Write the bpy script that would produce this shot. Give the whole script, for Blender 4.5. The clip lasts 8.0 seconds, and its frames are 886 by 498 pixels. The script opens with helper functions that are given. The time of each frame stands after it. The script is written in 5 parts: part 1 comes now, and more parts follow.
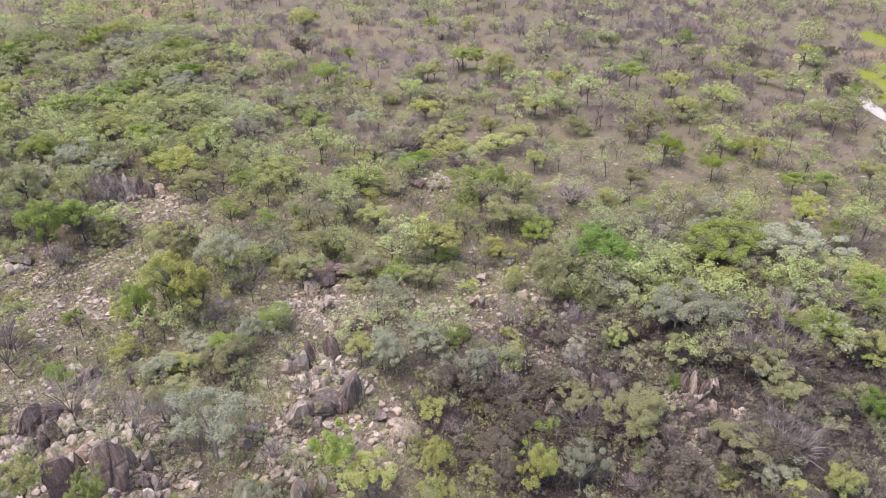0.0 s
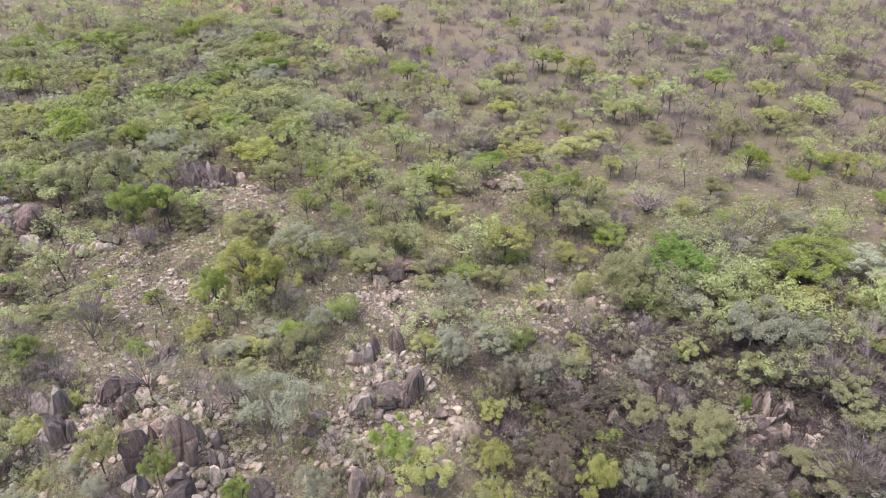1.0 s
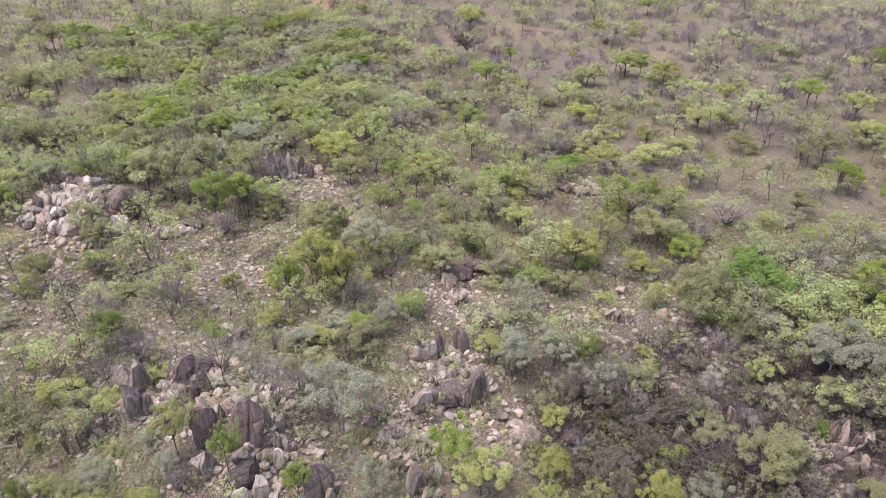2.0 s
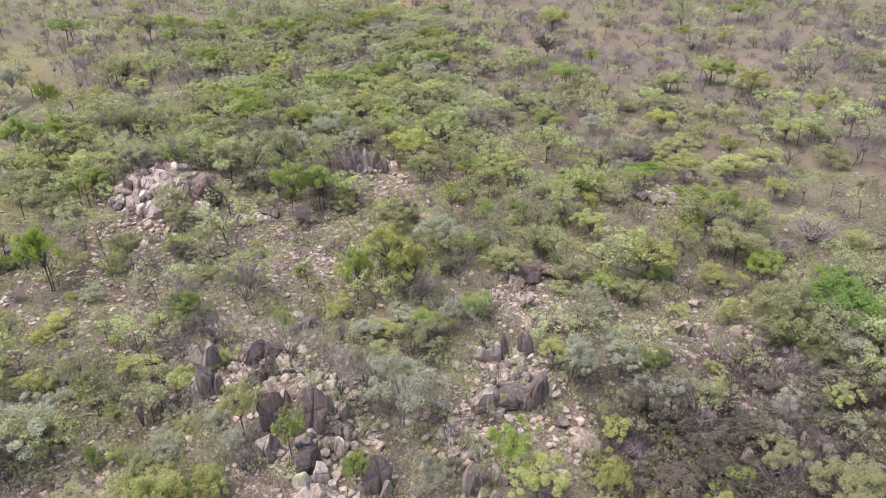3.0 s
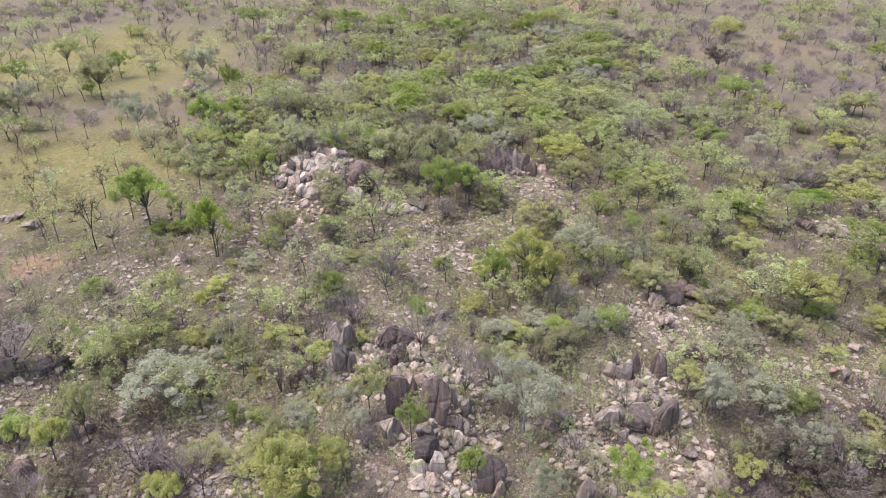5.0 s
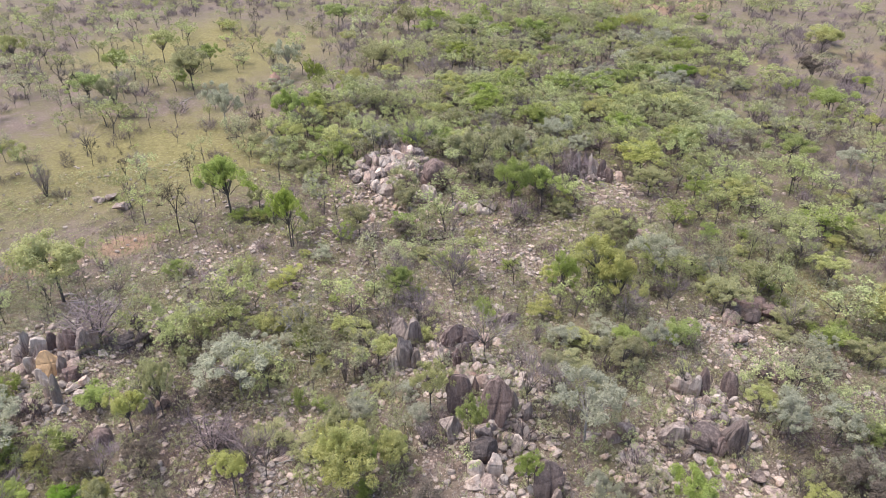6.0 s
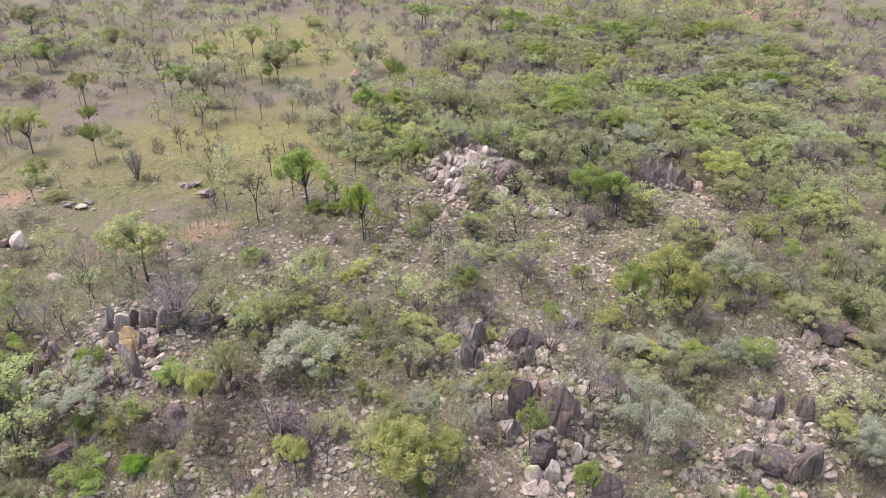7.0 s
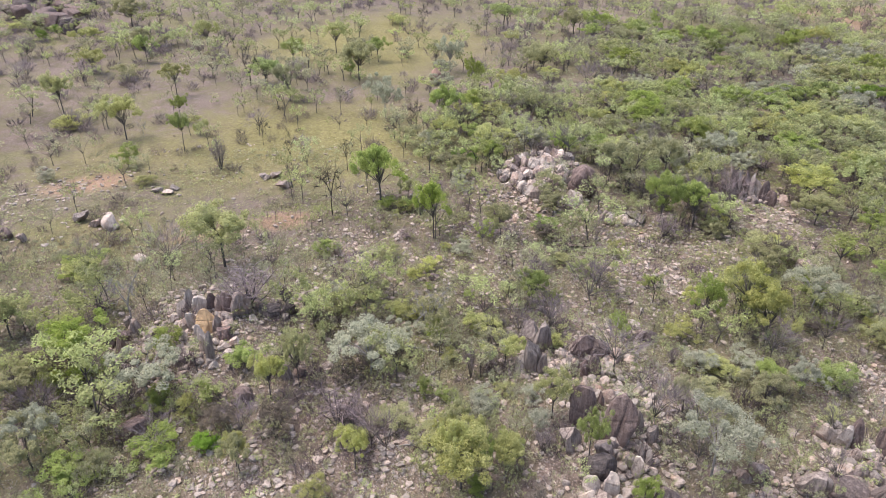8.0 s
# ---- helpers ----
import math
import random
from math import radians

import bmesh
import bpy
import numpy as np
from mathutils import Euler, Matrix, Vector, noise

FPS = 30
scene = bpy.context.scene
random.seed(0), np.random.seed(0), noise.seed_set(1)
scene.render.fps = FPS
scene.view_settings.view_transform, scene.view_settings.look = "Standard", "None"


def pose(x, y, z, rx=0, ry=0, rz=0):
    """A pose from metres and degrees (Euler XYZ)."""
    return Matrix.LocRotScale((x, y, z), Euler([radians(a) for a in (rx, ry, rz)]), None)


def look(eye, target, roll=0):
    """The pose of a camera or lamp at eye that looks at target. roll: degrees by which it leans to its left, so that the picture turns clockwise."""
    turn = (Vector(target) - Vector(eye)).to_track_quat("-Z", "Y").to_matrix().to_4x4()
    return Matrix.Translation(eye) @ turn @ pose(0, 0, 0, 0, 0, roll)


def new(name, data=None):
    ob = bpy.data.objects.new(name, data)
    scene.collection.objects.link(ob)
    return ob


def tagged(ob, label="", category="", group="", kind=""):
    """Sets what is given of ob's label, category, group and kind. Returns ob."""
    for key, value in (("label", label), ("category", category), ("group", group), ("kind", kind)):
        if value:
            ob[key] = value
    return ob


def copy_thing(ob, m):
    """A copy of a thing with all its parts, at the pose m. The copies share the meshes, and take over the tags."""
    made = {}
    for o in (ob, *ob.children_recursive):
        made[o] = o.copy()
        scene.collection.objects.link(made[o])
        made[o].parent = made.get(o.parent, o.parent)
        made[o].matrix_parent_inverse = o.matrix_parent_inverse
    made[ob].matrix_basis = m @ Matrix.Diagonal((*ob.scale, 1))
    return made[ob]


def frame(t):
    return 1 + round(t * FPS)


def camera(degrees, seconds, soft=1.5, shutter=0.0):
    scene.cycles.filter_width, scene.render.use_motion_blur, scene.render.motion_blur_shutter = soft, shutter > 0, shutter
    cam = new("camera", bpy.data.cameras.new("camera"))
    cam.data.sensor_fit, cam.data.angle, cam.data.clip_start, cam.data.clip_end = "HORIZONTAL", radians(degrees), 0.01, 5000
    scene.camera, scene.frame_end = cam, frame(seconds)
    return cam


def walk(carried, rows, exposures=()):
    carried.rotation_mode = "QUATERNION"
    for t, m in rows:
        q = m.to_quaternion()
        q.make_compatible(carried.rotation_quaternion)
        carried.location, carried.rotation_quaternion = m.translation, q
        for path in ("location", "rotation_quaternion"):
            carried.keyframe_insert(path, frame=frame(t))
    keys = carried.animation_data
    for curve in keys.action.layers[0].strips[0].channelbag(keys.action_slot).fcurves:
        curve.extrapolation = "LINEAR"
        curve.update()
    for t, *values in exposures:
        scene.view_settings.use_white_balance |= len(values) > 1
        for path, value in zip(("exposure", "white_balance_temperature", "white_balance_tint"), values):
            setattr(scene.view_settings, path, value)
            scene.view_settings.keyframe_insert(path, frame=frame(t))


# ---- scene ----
# ---------------------------------------------------------------- camera
cam = camera(64.5, 8.0, 0.8)
ROWS = [
    (0.0, 0.00, 0.00, 45.00, 0.00, -28.73, -0.35),
    (0.5, -0.02, 0.00, 45.01, 3.23, -28.71, -0.31),
    (1.0, -0.04, -0.01, 45.01, 6.42, -28.70, -0.27),
    (1.5, -0.07, -0.02, 45.02, 9.65, -28.70, -0.20),
    (3.0, -0.13, -0.12, 45.05, 19.25, -28.70, 0.00),
    (3.5, -0.13, -0.16, 45.09, 22.50, -28.68, 0.02),
    (4.0, -0.12, -0.19, 45.13, 25.73, -28.67, 0.05),
    (4.5, -0.10, -0.23, 45.17, 28.94, -28.65, 0.08),
    (6.0, -0.01, -0.34, 45.27, 38.62, -28.63, 0.21),
    (6.5, 0.03, -0.35, 45.30, 41.87, -28.63, 0.25),
    (7.0, 0.08, -0.36, 45.33, 45.14, -28.65, 0.27),
    (7.5, 0.14, -0.36, 45.36, 48.38, -28.66, 0.27),
    (8.0, 0.20, -0.37, 45.39, 51.61, -28.66, 0.26),
]
walk(cam, [(t, pose(x, y, z, 90 + pitch, 0, yaw) @ pose(0, 0, 0, 0, 0, roll)) for t, x, y, z, yaw, pitch, roll in ROWS],
     [(0.0, 1.10)])

# ---------------------------------------------------------------- light: a bright overcast sky
world = bpy.data.worlds.new("overcast_sky")
scene.world = world
world.use_nodes = True
wn = world.node_tree
sky = wn.nodes.new("ShaderNodeTexSky")
sky.sky_type, sky.sun_disc = "NISHITA", False
sky.sun_elevation, sky.sun_rotation = radians(67), radians(236)
sky.air_density, sky.dust_density, sky.ozone_density = 1.0, 4.0, 1.0
wn.links.new(sky.outputs[0], wn.nodes["Background"].inputs[0])
wn.nodes["Background"].inputs[1].default_value = 0.15
sun = new("sun", bpy.data.lights.new("sun", "SUN"))
sun.data.energy, sun.data.angle, sun.data.color = 1.5, radians(40), (1.0, 0.955, 0.90)
sun.matrix_world = look((-60, -40, 170), (0, 0, 0))


# ---------------------------------------------------------------- materials
class Nodes:
    """A node material under construction."""

    def __init__(self, name):
        self.material = bpy.data.materials.new(name)
        self.material.use_nodes = True
        self.tree = self.material.node_tree
        self.shader = self.tree.nodes["Principled BSDF"]
        self.shader.inputs["Specular IOR Level"].default_value = 0.25
        self.output = self.tree.nodes["Material Output"]

    def add(self, kind, **sockets):
        node = self.tree.nodes.new(kind)
        for key, value in sockets.items():
            self.put(node, key.replace("_", " "), value)
        return node

    def put(self, node, key, value):
        socket = node.inputs[int(key[1:])] if key[0] == "i" and key[1:].isdigit() else node.inputs[key]
        if isinstance(value, bpy.types.NodeSocket):
            self.tree.links.new(value, socket)
        else:
            socket.default_value = value

    def place(self):
        return self.add("ShaderNodeNewGeometry").outputs["Position"]

    def grain(self, scale, detail=4.0, rough=0.6, where=None):
        n = self.add("ShaderNodeTexNoise", Scale=scale, Detail=detail, Roughness=rough)
        self.put(n, "Vector", where or self.place())
        return n.outputs["Fac"]

    def ramp(self, fac, stops):
        r = self.add("ShaderNodeValToRGB")
        e = r.color_ramp.elements
        while len(e) < len(stops):
            e.new(0.5)
        for el, (at, c) in zip(e, stops):
            el.position, el.color = at, (*c, 1) if len(c) == 3 else c
        self.put(r, "Fac", fac)
        return r.outputs["Color"]

    def step(self, fac, low, high):
        m = self.add("ShaderNodeMapRange", From_Min=low, From_Max=high)
        self.put(m, "Value", fac)
        return m.outputs["Result"]

    def blend(self, fac, a, b, mode="MIX"):
        m = self.add("ShaderNodeMix")
        m.data_type, m.blend_type = "RGBA", mode
        for i, v in ((0, fac), (6, a), (7, b)):
            if isinstance(v, bpy.types.NodeSocket):
                self.tree.links.new(v, m.inputs[i])
            else:
                m.inputs[i].default_value = v if i == 0 else (*v, 1)
        return m.outputs[2]

    def bump(self, height, strength, distance):
        b = self.add("ShaderNodeBump", Strength=strength, Distance=distance, Height=height)
        self.put(self.shader, "Normal", b.outputs[0])

    def paint(self, color, rough=0.85):
        self.put(self.shader, "Base Color", color)
        self.put(self.shader, "Roughness", rough)
        return self.material


def hsv(m, color, hue, sat, val):
    return m.add("ShaderNodeHueSaturation", Color=color, Hue=hue, Saturation=sat, Value=val).outputs[0]


def make_leaf(name, dark, light, through_light=0.3, single=True):
    """Foliage: each leaf spray differs a little, each plant too, and light comes through."""
    m = Nodes(name)
    geo = m.add("ShaderNodeNewGeometry")
    c = m.blend(geo.outputs["Random Per Island"], dark, light)
    if single:
        info = m.add("ShaderNodeObjectInfo").outputs["Random"]
    else:
        tint = m.add("ShaderNodeAttribute")
        tint.attribute_name = "tint"
        info = tint.outputs["Fac"]
    wide = m.step(m.grain(0.035, 2.0), 0.35, 0.65)
    spread = 0.0 if single else 1.0
    c = hsv(m, c, m.add("ShaderNodeMapRange", Value=info, To_Min=0.492 - 0.004 * spread, To_Max=0.508 + 0.004 * spread).outputs[0],
            m.add("ShaderNodeMapRange", Value=wide, To_Min=0.82, To_Max=1.08).outputs[0],
            m.add("ShaderNodeMapRange", Value=info, To_Min=0.86 - 0.2 * spread, To_Max=1.18 + 0.06 * spread).outputs[0])
    m.paint(c, 0.7)
    t = m.add("ShaderNodeBsdfTranslucent", Color=c)
    mix = m.add("ShaderNodeMixShader", Fac=through_light)
    m.put(mix, "i1", m.shader.outputs[0])
    m.put(mix, "i2", t.outputs[0])
    m.put(m.output, "Surface", mix.outputs[0])
    return m.material


def make_bark(name, dark, light):
    m = Nodes(name)
    c = m.ramp(m.grain(3.0, 5.0), [(0.3, dark), (0.7, light)])
    c = m.blend(0.35, c, m.ramp(m.grain(14.0, 3.0), [(0.35, dark), (0.65, light)]))
    m.bump(m.grain(18.0, 4.0), 0.5, 0.03)
    return m.paint(c, 0.9)


def make_rock(name, pale, dark, stain, island=False, skin=(0.36, 0.62)):
    """Weathered granite: pale broken faces, dark lichen skin running down, rust stains, cracks and fine grain."""
    m = Nodes(name)
    if island:
        info = m.add("ShaderNodeNewGeometry").outputs["Random Per Island"]
    else:
        info = m.add("ShaderNodeObjectInfo").outputs["Random"]
    runs = m.add("ShaderNodeVectorMath", i0=m.place(), i1=(3.2, 3.2, 0.5))
    runs.operation = "MULTIPLY"
    c = m.blend(m.step(m.grain(1.0, 5.0, 0.65, runs.outputs[0]), *skin), pale, dark)
    c = m.blend(m.step(m.grain(0.5, 3.0), 0.52, 0.7), c, stain)
    c = m.blend(0.2, c, m.ramp(m.grain(7.0, 5.0, 0.75), [(0.36, (0.02, 0.018, 0.018)), (0.64, (0.42, 0.37, 0.34))]))
    c = hsv(m, c, 0.5, m.add("ShaderNodeMapRange", Value=info, To_Min=0.75, To_Max=1.2).outputs[0],
            m.add("ShaderNodeMapRange", Value=info, To_Min=0.8, To_Max=1.25).outputs[0])
    m.bump(m.grain(5.0, 6.0, 0.75), 0.8, 0.15)
    return m.paint(c, 0.9)


LEAF = {
    "fresh": make_leaf("fresh_green_leaves", (0.241, 0.291, 0.077), (0.356, 0.416, 0.125), 0.45),
    "yellow": make_leaf("yellow_green_leaves", (0.345, 0.358, 0.124), (0.484, 0.478, 0.195), 0.45),
    "olive": make_leaf("olive_leaves", (0.268, 0.268, 0.136), (0.402, 0.390, 0.211), 0.45),
    "grey": make_leaf("grey_green_leaves", (0.318, 0.323, 0.235), (0.446, 0.446, 0.336), 0.45),
    "dark": make_leaf("deep_green_leaves", (0.144, 0.233, 0.037), (0.240, 0.349, 0.062), 0.45),
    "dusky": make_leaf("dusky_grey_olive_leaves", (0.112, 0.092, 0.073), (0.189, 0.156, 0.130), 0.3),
    "dry": make_leaf("dry_grey_foliage", (0.196, 0.151, 0.153), (0.287, 0.223, 0.227), 0.1),
}
MASS = {
    "green": make_leaf("undergrowth_leaves", (0.307, 0.335, 0.141), (0.460, 0.483, 0.223), 0.45, False),
    "olive": make_leaf("olive_undergrowth_leaves", (0.287, 0.284, 0.170), (0.421, 0.407, 0.253), 0.45, False),
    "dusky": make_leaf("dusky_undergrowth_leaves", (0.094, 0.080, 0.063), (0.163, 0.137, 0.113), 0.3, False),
    "dry": make_leaf("dry_undergrowth_twigs", (0.184, 0.146, 0.150), (0.284, 0.225, 0.238), 0.1, False),
    "thorn": make_leaf("dark_thicket_twigs", (0.084, 0.062, 0.070), (0.159, 0.119, 0.133), 0.1, False),
    "straw": make_leaf("dry_grass_blades", (0.254, 0.197, 0.144), (0.345, 0.266, 0.203), 0.2, False),
}
BARK = make_bark("grey_bark", (0.053, 0.045, 0.040), (0.151, 0.135, 0.128))
BURNT = make_bark("charred_bark", (0.019, 0.017, 0.016), (0.068, 0.060, 0.056))
PALE_BARK = make_bark("pale_bark", (0.196, 0.180, 0.168), (0.362, 0.338, 0.328))
ROCK = make_rock("weathered_granite", (0.417, 0.335, 0.301), (0.169, 0.127, 0.117), (0.261, 0.181, 0.149))
DARK_ROCK = make_rock("dark_granite", (0.273, 0.201, 0.187), (0.101, 0.068, 0.066), (0.173, 0.116, 0.104), skin=(0.28, 0.54))
PALE_ROCK = make_rock("pale_granite", (0.550, 0.468, 0.419), (0.257, 0.202, 0.183), (0.348, 0.261, 0.218), skin=(0.42, 0.74))
RUBBLE = make_rock("rubble_stone", (0.494, 0.406, 0.358), (0.213, 0.167, 0.150), (0.324, 0.231, 0.179), True, (0.42, 0.74))
OCHRE = make_rock("ochre_broken_rock", (0.62, 0.38, 0.17), (0.42, 0.26, 0.13), (0.56, 0.33, 0.15), skin=(0.45, 0.8))
MOUND_EARTH = make_bark("red_termite_earth", (0.20, 0.125, 0.095), (0.33, 0.22, 0.175))


# ---------------------------------------------------------------- the lie of the land
# mounds: x, y, reach along x, reach along y, height
MOUNDS = [(-73, 79, 8, 8, 4.2), (-29, 42, 7, 10, 2.0), (-10, 54, 7, 6, 1.3), (-68, 20, 9, 7, 2.0), (-50, 104, 7, 6, 1.6),
          (-4, 106, 8, 6, 1.2), (22, 60, 16, 14, 1.6)]
# zones of the land: x, y, reach across, reach in depth, turn in degrees, strength
STONE_ZONES = [
    (-64.0, 69.2, 10.9, 8.4, 43, 1.0), (-60.5, 47.3, 18.0, 16.2, 52, 0.5), (-40.3, 48.6, 10.4, 12.5, 40, 0.6), (-41.0, 24.2, 8.2, 8.6, 59, 1.0), (-43.7, 12.9, 7.2, 3.9, 73, 1.0),
    (-48.6, 8.5, 4.4, 3.5, 80, 0.9), (-39.0, 95.6, 5.7, 8.6, 22, 1.0), (-72.4, 41.3, 4.6, 5.6, 60, 1.0), (-63.5, 17.0, 9.0, 8.7, 75, 1.0), (-185.9, 32.6, 18.9, 34.7, 80, 0.4),
    (-115.5, 14.6, 10.5, 5.4, 83, 0.5), (-11.9, 52.4, 4.9, 7.1, 13, 1.0), (-25.5, 36.6, 6.7, 5.0, 35, 1.0), (-27.3, 48.0, 3.9, 5.8, 29, 0.8), (-5.5, 48.5, 3.5, 3.3, 6, 0.9),
]
STONE_ZONES += [
    (-40.1, 92.9, 9.1, 9.2, 23, 1.0), (-45.7, 70.3, 10.7, 14.1, 33, 0.9), (6.2, 68.1, 8.5, 11.0, -5, 0.6), (10.5, 61.0, 7.2, 6.2, -10, 0.7), (21.9, 47.1, 3.0, 6.7, -25, 1.0),
    (-7.0, 48.0, 5.1, 4.7, 8, 0.8), (-0.3, 101.7, 4.4, 4.9, 0, 0.8), (-14.9, 69.1, 6.0, 5.6, 12, 0.8), (26.8, 48.4, 3.1, 3.5, -29, 0.6), (-46.4, 95.2, 4.7, 9.1, 26, 0.9),
    (-67.7, 74.6, 6.5, 8.2, 42, 1.0),
]
THICK_ZONES = [
    (30.1, 55.9, 14.6, 24.5, -28, 1.0), (8.8, 50.9, 10.1, 15.2, -10, 0.7), (32.2, 77.5, 11.5, 14.6, -23, 0.6), (-62.4, 4.1, 10.3, 15.2, 86, 0.8), (-88.4, 143.2, 36.2, 87.0, 32, 0.9),
    (-90.1, 198.4, 24.8, 90.2, 24, 0.9), (-50.2, 37.0, 16.1, 12.5, 53, 0.6), (-95.5, 88.7, 14.3, 27.6, 47, 0.5), (-29.7, 35.9, 16.1, 6.6, 39, 0.6),
]
OPEN_ZONES = [
    (-108.9, 42.3, 34.8, 61.9, 69, 0.95), (-186.1, 117.4, 39.6, 52.8, 58, 0.7), (-9.5, 84.2, 8.5, 5.3, 6, 1.0), (36.6, 99.8, 29.0, 10.8, -20, 0.7), (-13.7, 212.4, 43.5, 48.4, 4, 0.5),
    (-104.3, 9.2, 15.8, 44.2, 85, 0.8),
]
DRY_ZONES = [
    (33.5, 53.0, 13.6, 18.7, -32, 1.0), (15.8, 46.9, 10.1, 8.1, -19, 1.0), (-12.9, 197.7, 47.1, 49.0, 4, 0.7), (61.6, 212.6, 75.2, 62.3, -16, 0.8), (31.8, 202.6, 16.0, 29.0, -9, 0.8),
    (-61.6, 13.2, 17.2, 10.6, 78, 0.25), (-45.2, 23.2, 6.4, 6.9, 63, 0.8), (9.0, 48.8, 11.9, 11.8, -10, 1.0), (13.0, 61.5, 11.5, 10.8, -12, 0.75),
]
BARE_ZONES = [
    (-85.8, 38.1, 5.7, 4.3, 66, 0.8), (-116.1, 20.1, 8.2, 4.9, 80, 0.85), (-89.6, 28.5, 7.2, 4.6, 72, 0.8), (-180.1, 127.9, 20.8, 22.4, 55, 0.4), (-47.6, 198.9, 14.2, 13.8, 13, 0.45),
    (-117.1, 260.5, 30.2, 24.8, 24, 0.6), (10.8, 200.2, 14.3, 9.3, -3, 0.5), (-27.8, 218.8, 20.6, 20.8, 7, 0.5), (-106.5, 268.9, 23.4, 33.5, 22, 0.7), (117.8, 185.7, 8.9, 7.9, -32, 1.0),
    (92.0, 186.2, 4.5, 6.6, -26, 0.9),
]
GRASS_ZONES = [
    (-8.8, 84.2, 8.5, 5.3, 6, 1.0), (-113.9, 59.3, 32.1, 28.1, 62, 1.0), (-174.4, 109.8, 42.3, 43.9, 58, 1.0), (-177.3, 120.0, 17.8, 39.4, 56, 1.0), (-27.3, 103.1, 7.2, 11.6, 15, 0.6),
    (-122.9, 29.8, 19.8, 18.0, 76, 0.8), (-96.8, 14.0, 12.4, 10.5, 82, 0.7), (15.3, 75.7, 14.1, 6.4, -11, 0.5), (-8.2, 83.1, 11.7, 5.7, 6, 0.7),
]
LUSH_ZONES = [
    (105.7, 162.4, 10.5, 27.0, -33, 1.0), (132.7, 207.9, 14.8, 17.4, -33, 1.0),
]
# dark leaf litter, with the deep shade of the thickets put into its colour
LITTER_SHADE_ZONES = [
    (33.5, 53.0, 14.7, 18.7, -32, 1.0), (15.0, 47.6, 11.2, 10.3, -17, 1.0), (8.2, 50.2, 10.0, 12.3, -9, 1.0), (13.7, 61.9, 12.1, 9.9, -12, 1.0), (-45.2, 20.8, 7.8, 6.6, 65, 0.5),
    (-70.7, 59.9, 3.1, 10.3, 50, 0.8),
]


def height(x, y):
    h = 0.5 * np.sin(x / 17.0 + 1.0) * np.cos(y / 23.0) + 0.3 * np.sin(x / 9.0 + y / 11.0) + 0.12 * np.sin(x / 3.1 - y / 2.7)
    for mx, my, rx, ry, up in MOUNDS:
        h = h + up * np.exp(-((x - mx) / rx) ** 2 - ((y - my) / ry) ** 2)
    return h


def patches(x, y, listed, soft=1.5):
    """How strongly a place belongs to the zones of one kind, 0 to 1, with ragged borders."""
    v = np.zeros_like(x)
    ragged = 1 + 0.22 * np.sin(x / 2.3 + 1.7 * np.sin(y / 3.1)) * np.sin(y / 1.9 + 1.3 * np.sin(x / 2.7)) + 0.15 * np.sin(x / 7.0 + y / 5.0)
    for mx, my, rx, ry, turn, s in listed:
        c, d = math.cos(radians(turn)), math.sin(radians(turn))
        a, b = (x - mx) * c + (y - my) * d, (y - my) * c - (x - mx) * d
        v = np.maximum(v, s * np.exp(-(((a / rx) ** 2 + (b / ry) ** 2) * ragged) ** soft))
    return v


def mesh_from(name, verts, faces, material, smooth=False, second=None, slots=None):
    """A mesh from arrays of corners and equal-sided faces, all of one material or of two."""
    me = bpy.data.meshes.new(name)
    verts, faces = np.asarray(verts, np.float32), np.asarray(faces, np.int32)
    n, k = faces.shape
    me.vertices.add(len(verts))
    me.vertices.foreach_set("co", verts.ravel())
    me.loops.add(n * k)
    me.loops.foreach_set("vertex_index", faces.ravel())
    me.polygons.add(n)
    me.polygons.foreach_set("loop_start", np.arange(0, n * k, k, dtype=np.int32))
    me.update(calc_edges=True)
    me.polygons.foreach_set("use_smooth", np.full(n, smooth))
    me.materials.append(material)
    if second is not None:
        me.materials.append(second)
        me.polygons.foreach_set("material_index", np.asarray(slots, np.int32))
    me.update()
    return me


def part(name, me, parent, label=""):
    ob = new(name, me)
    ob.parent = parent
    return tagged(ob, label)


# ---------------------------------------------------------------- ground
def axis(low, high, step, far):
    inner = np.arange(low, high + step, step)
    out = np.geomspace(step * 3, far, 22)
    return np.concatenate([low - out[::-1], inner, inner[-1] + out])


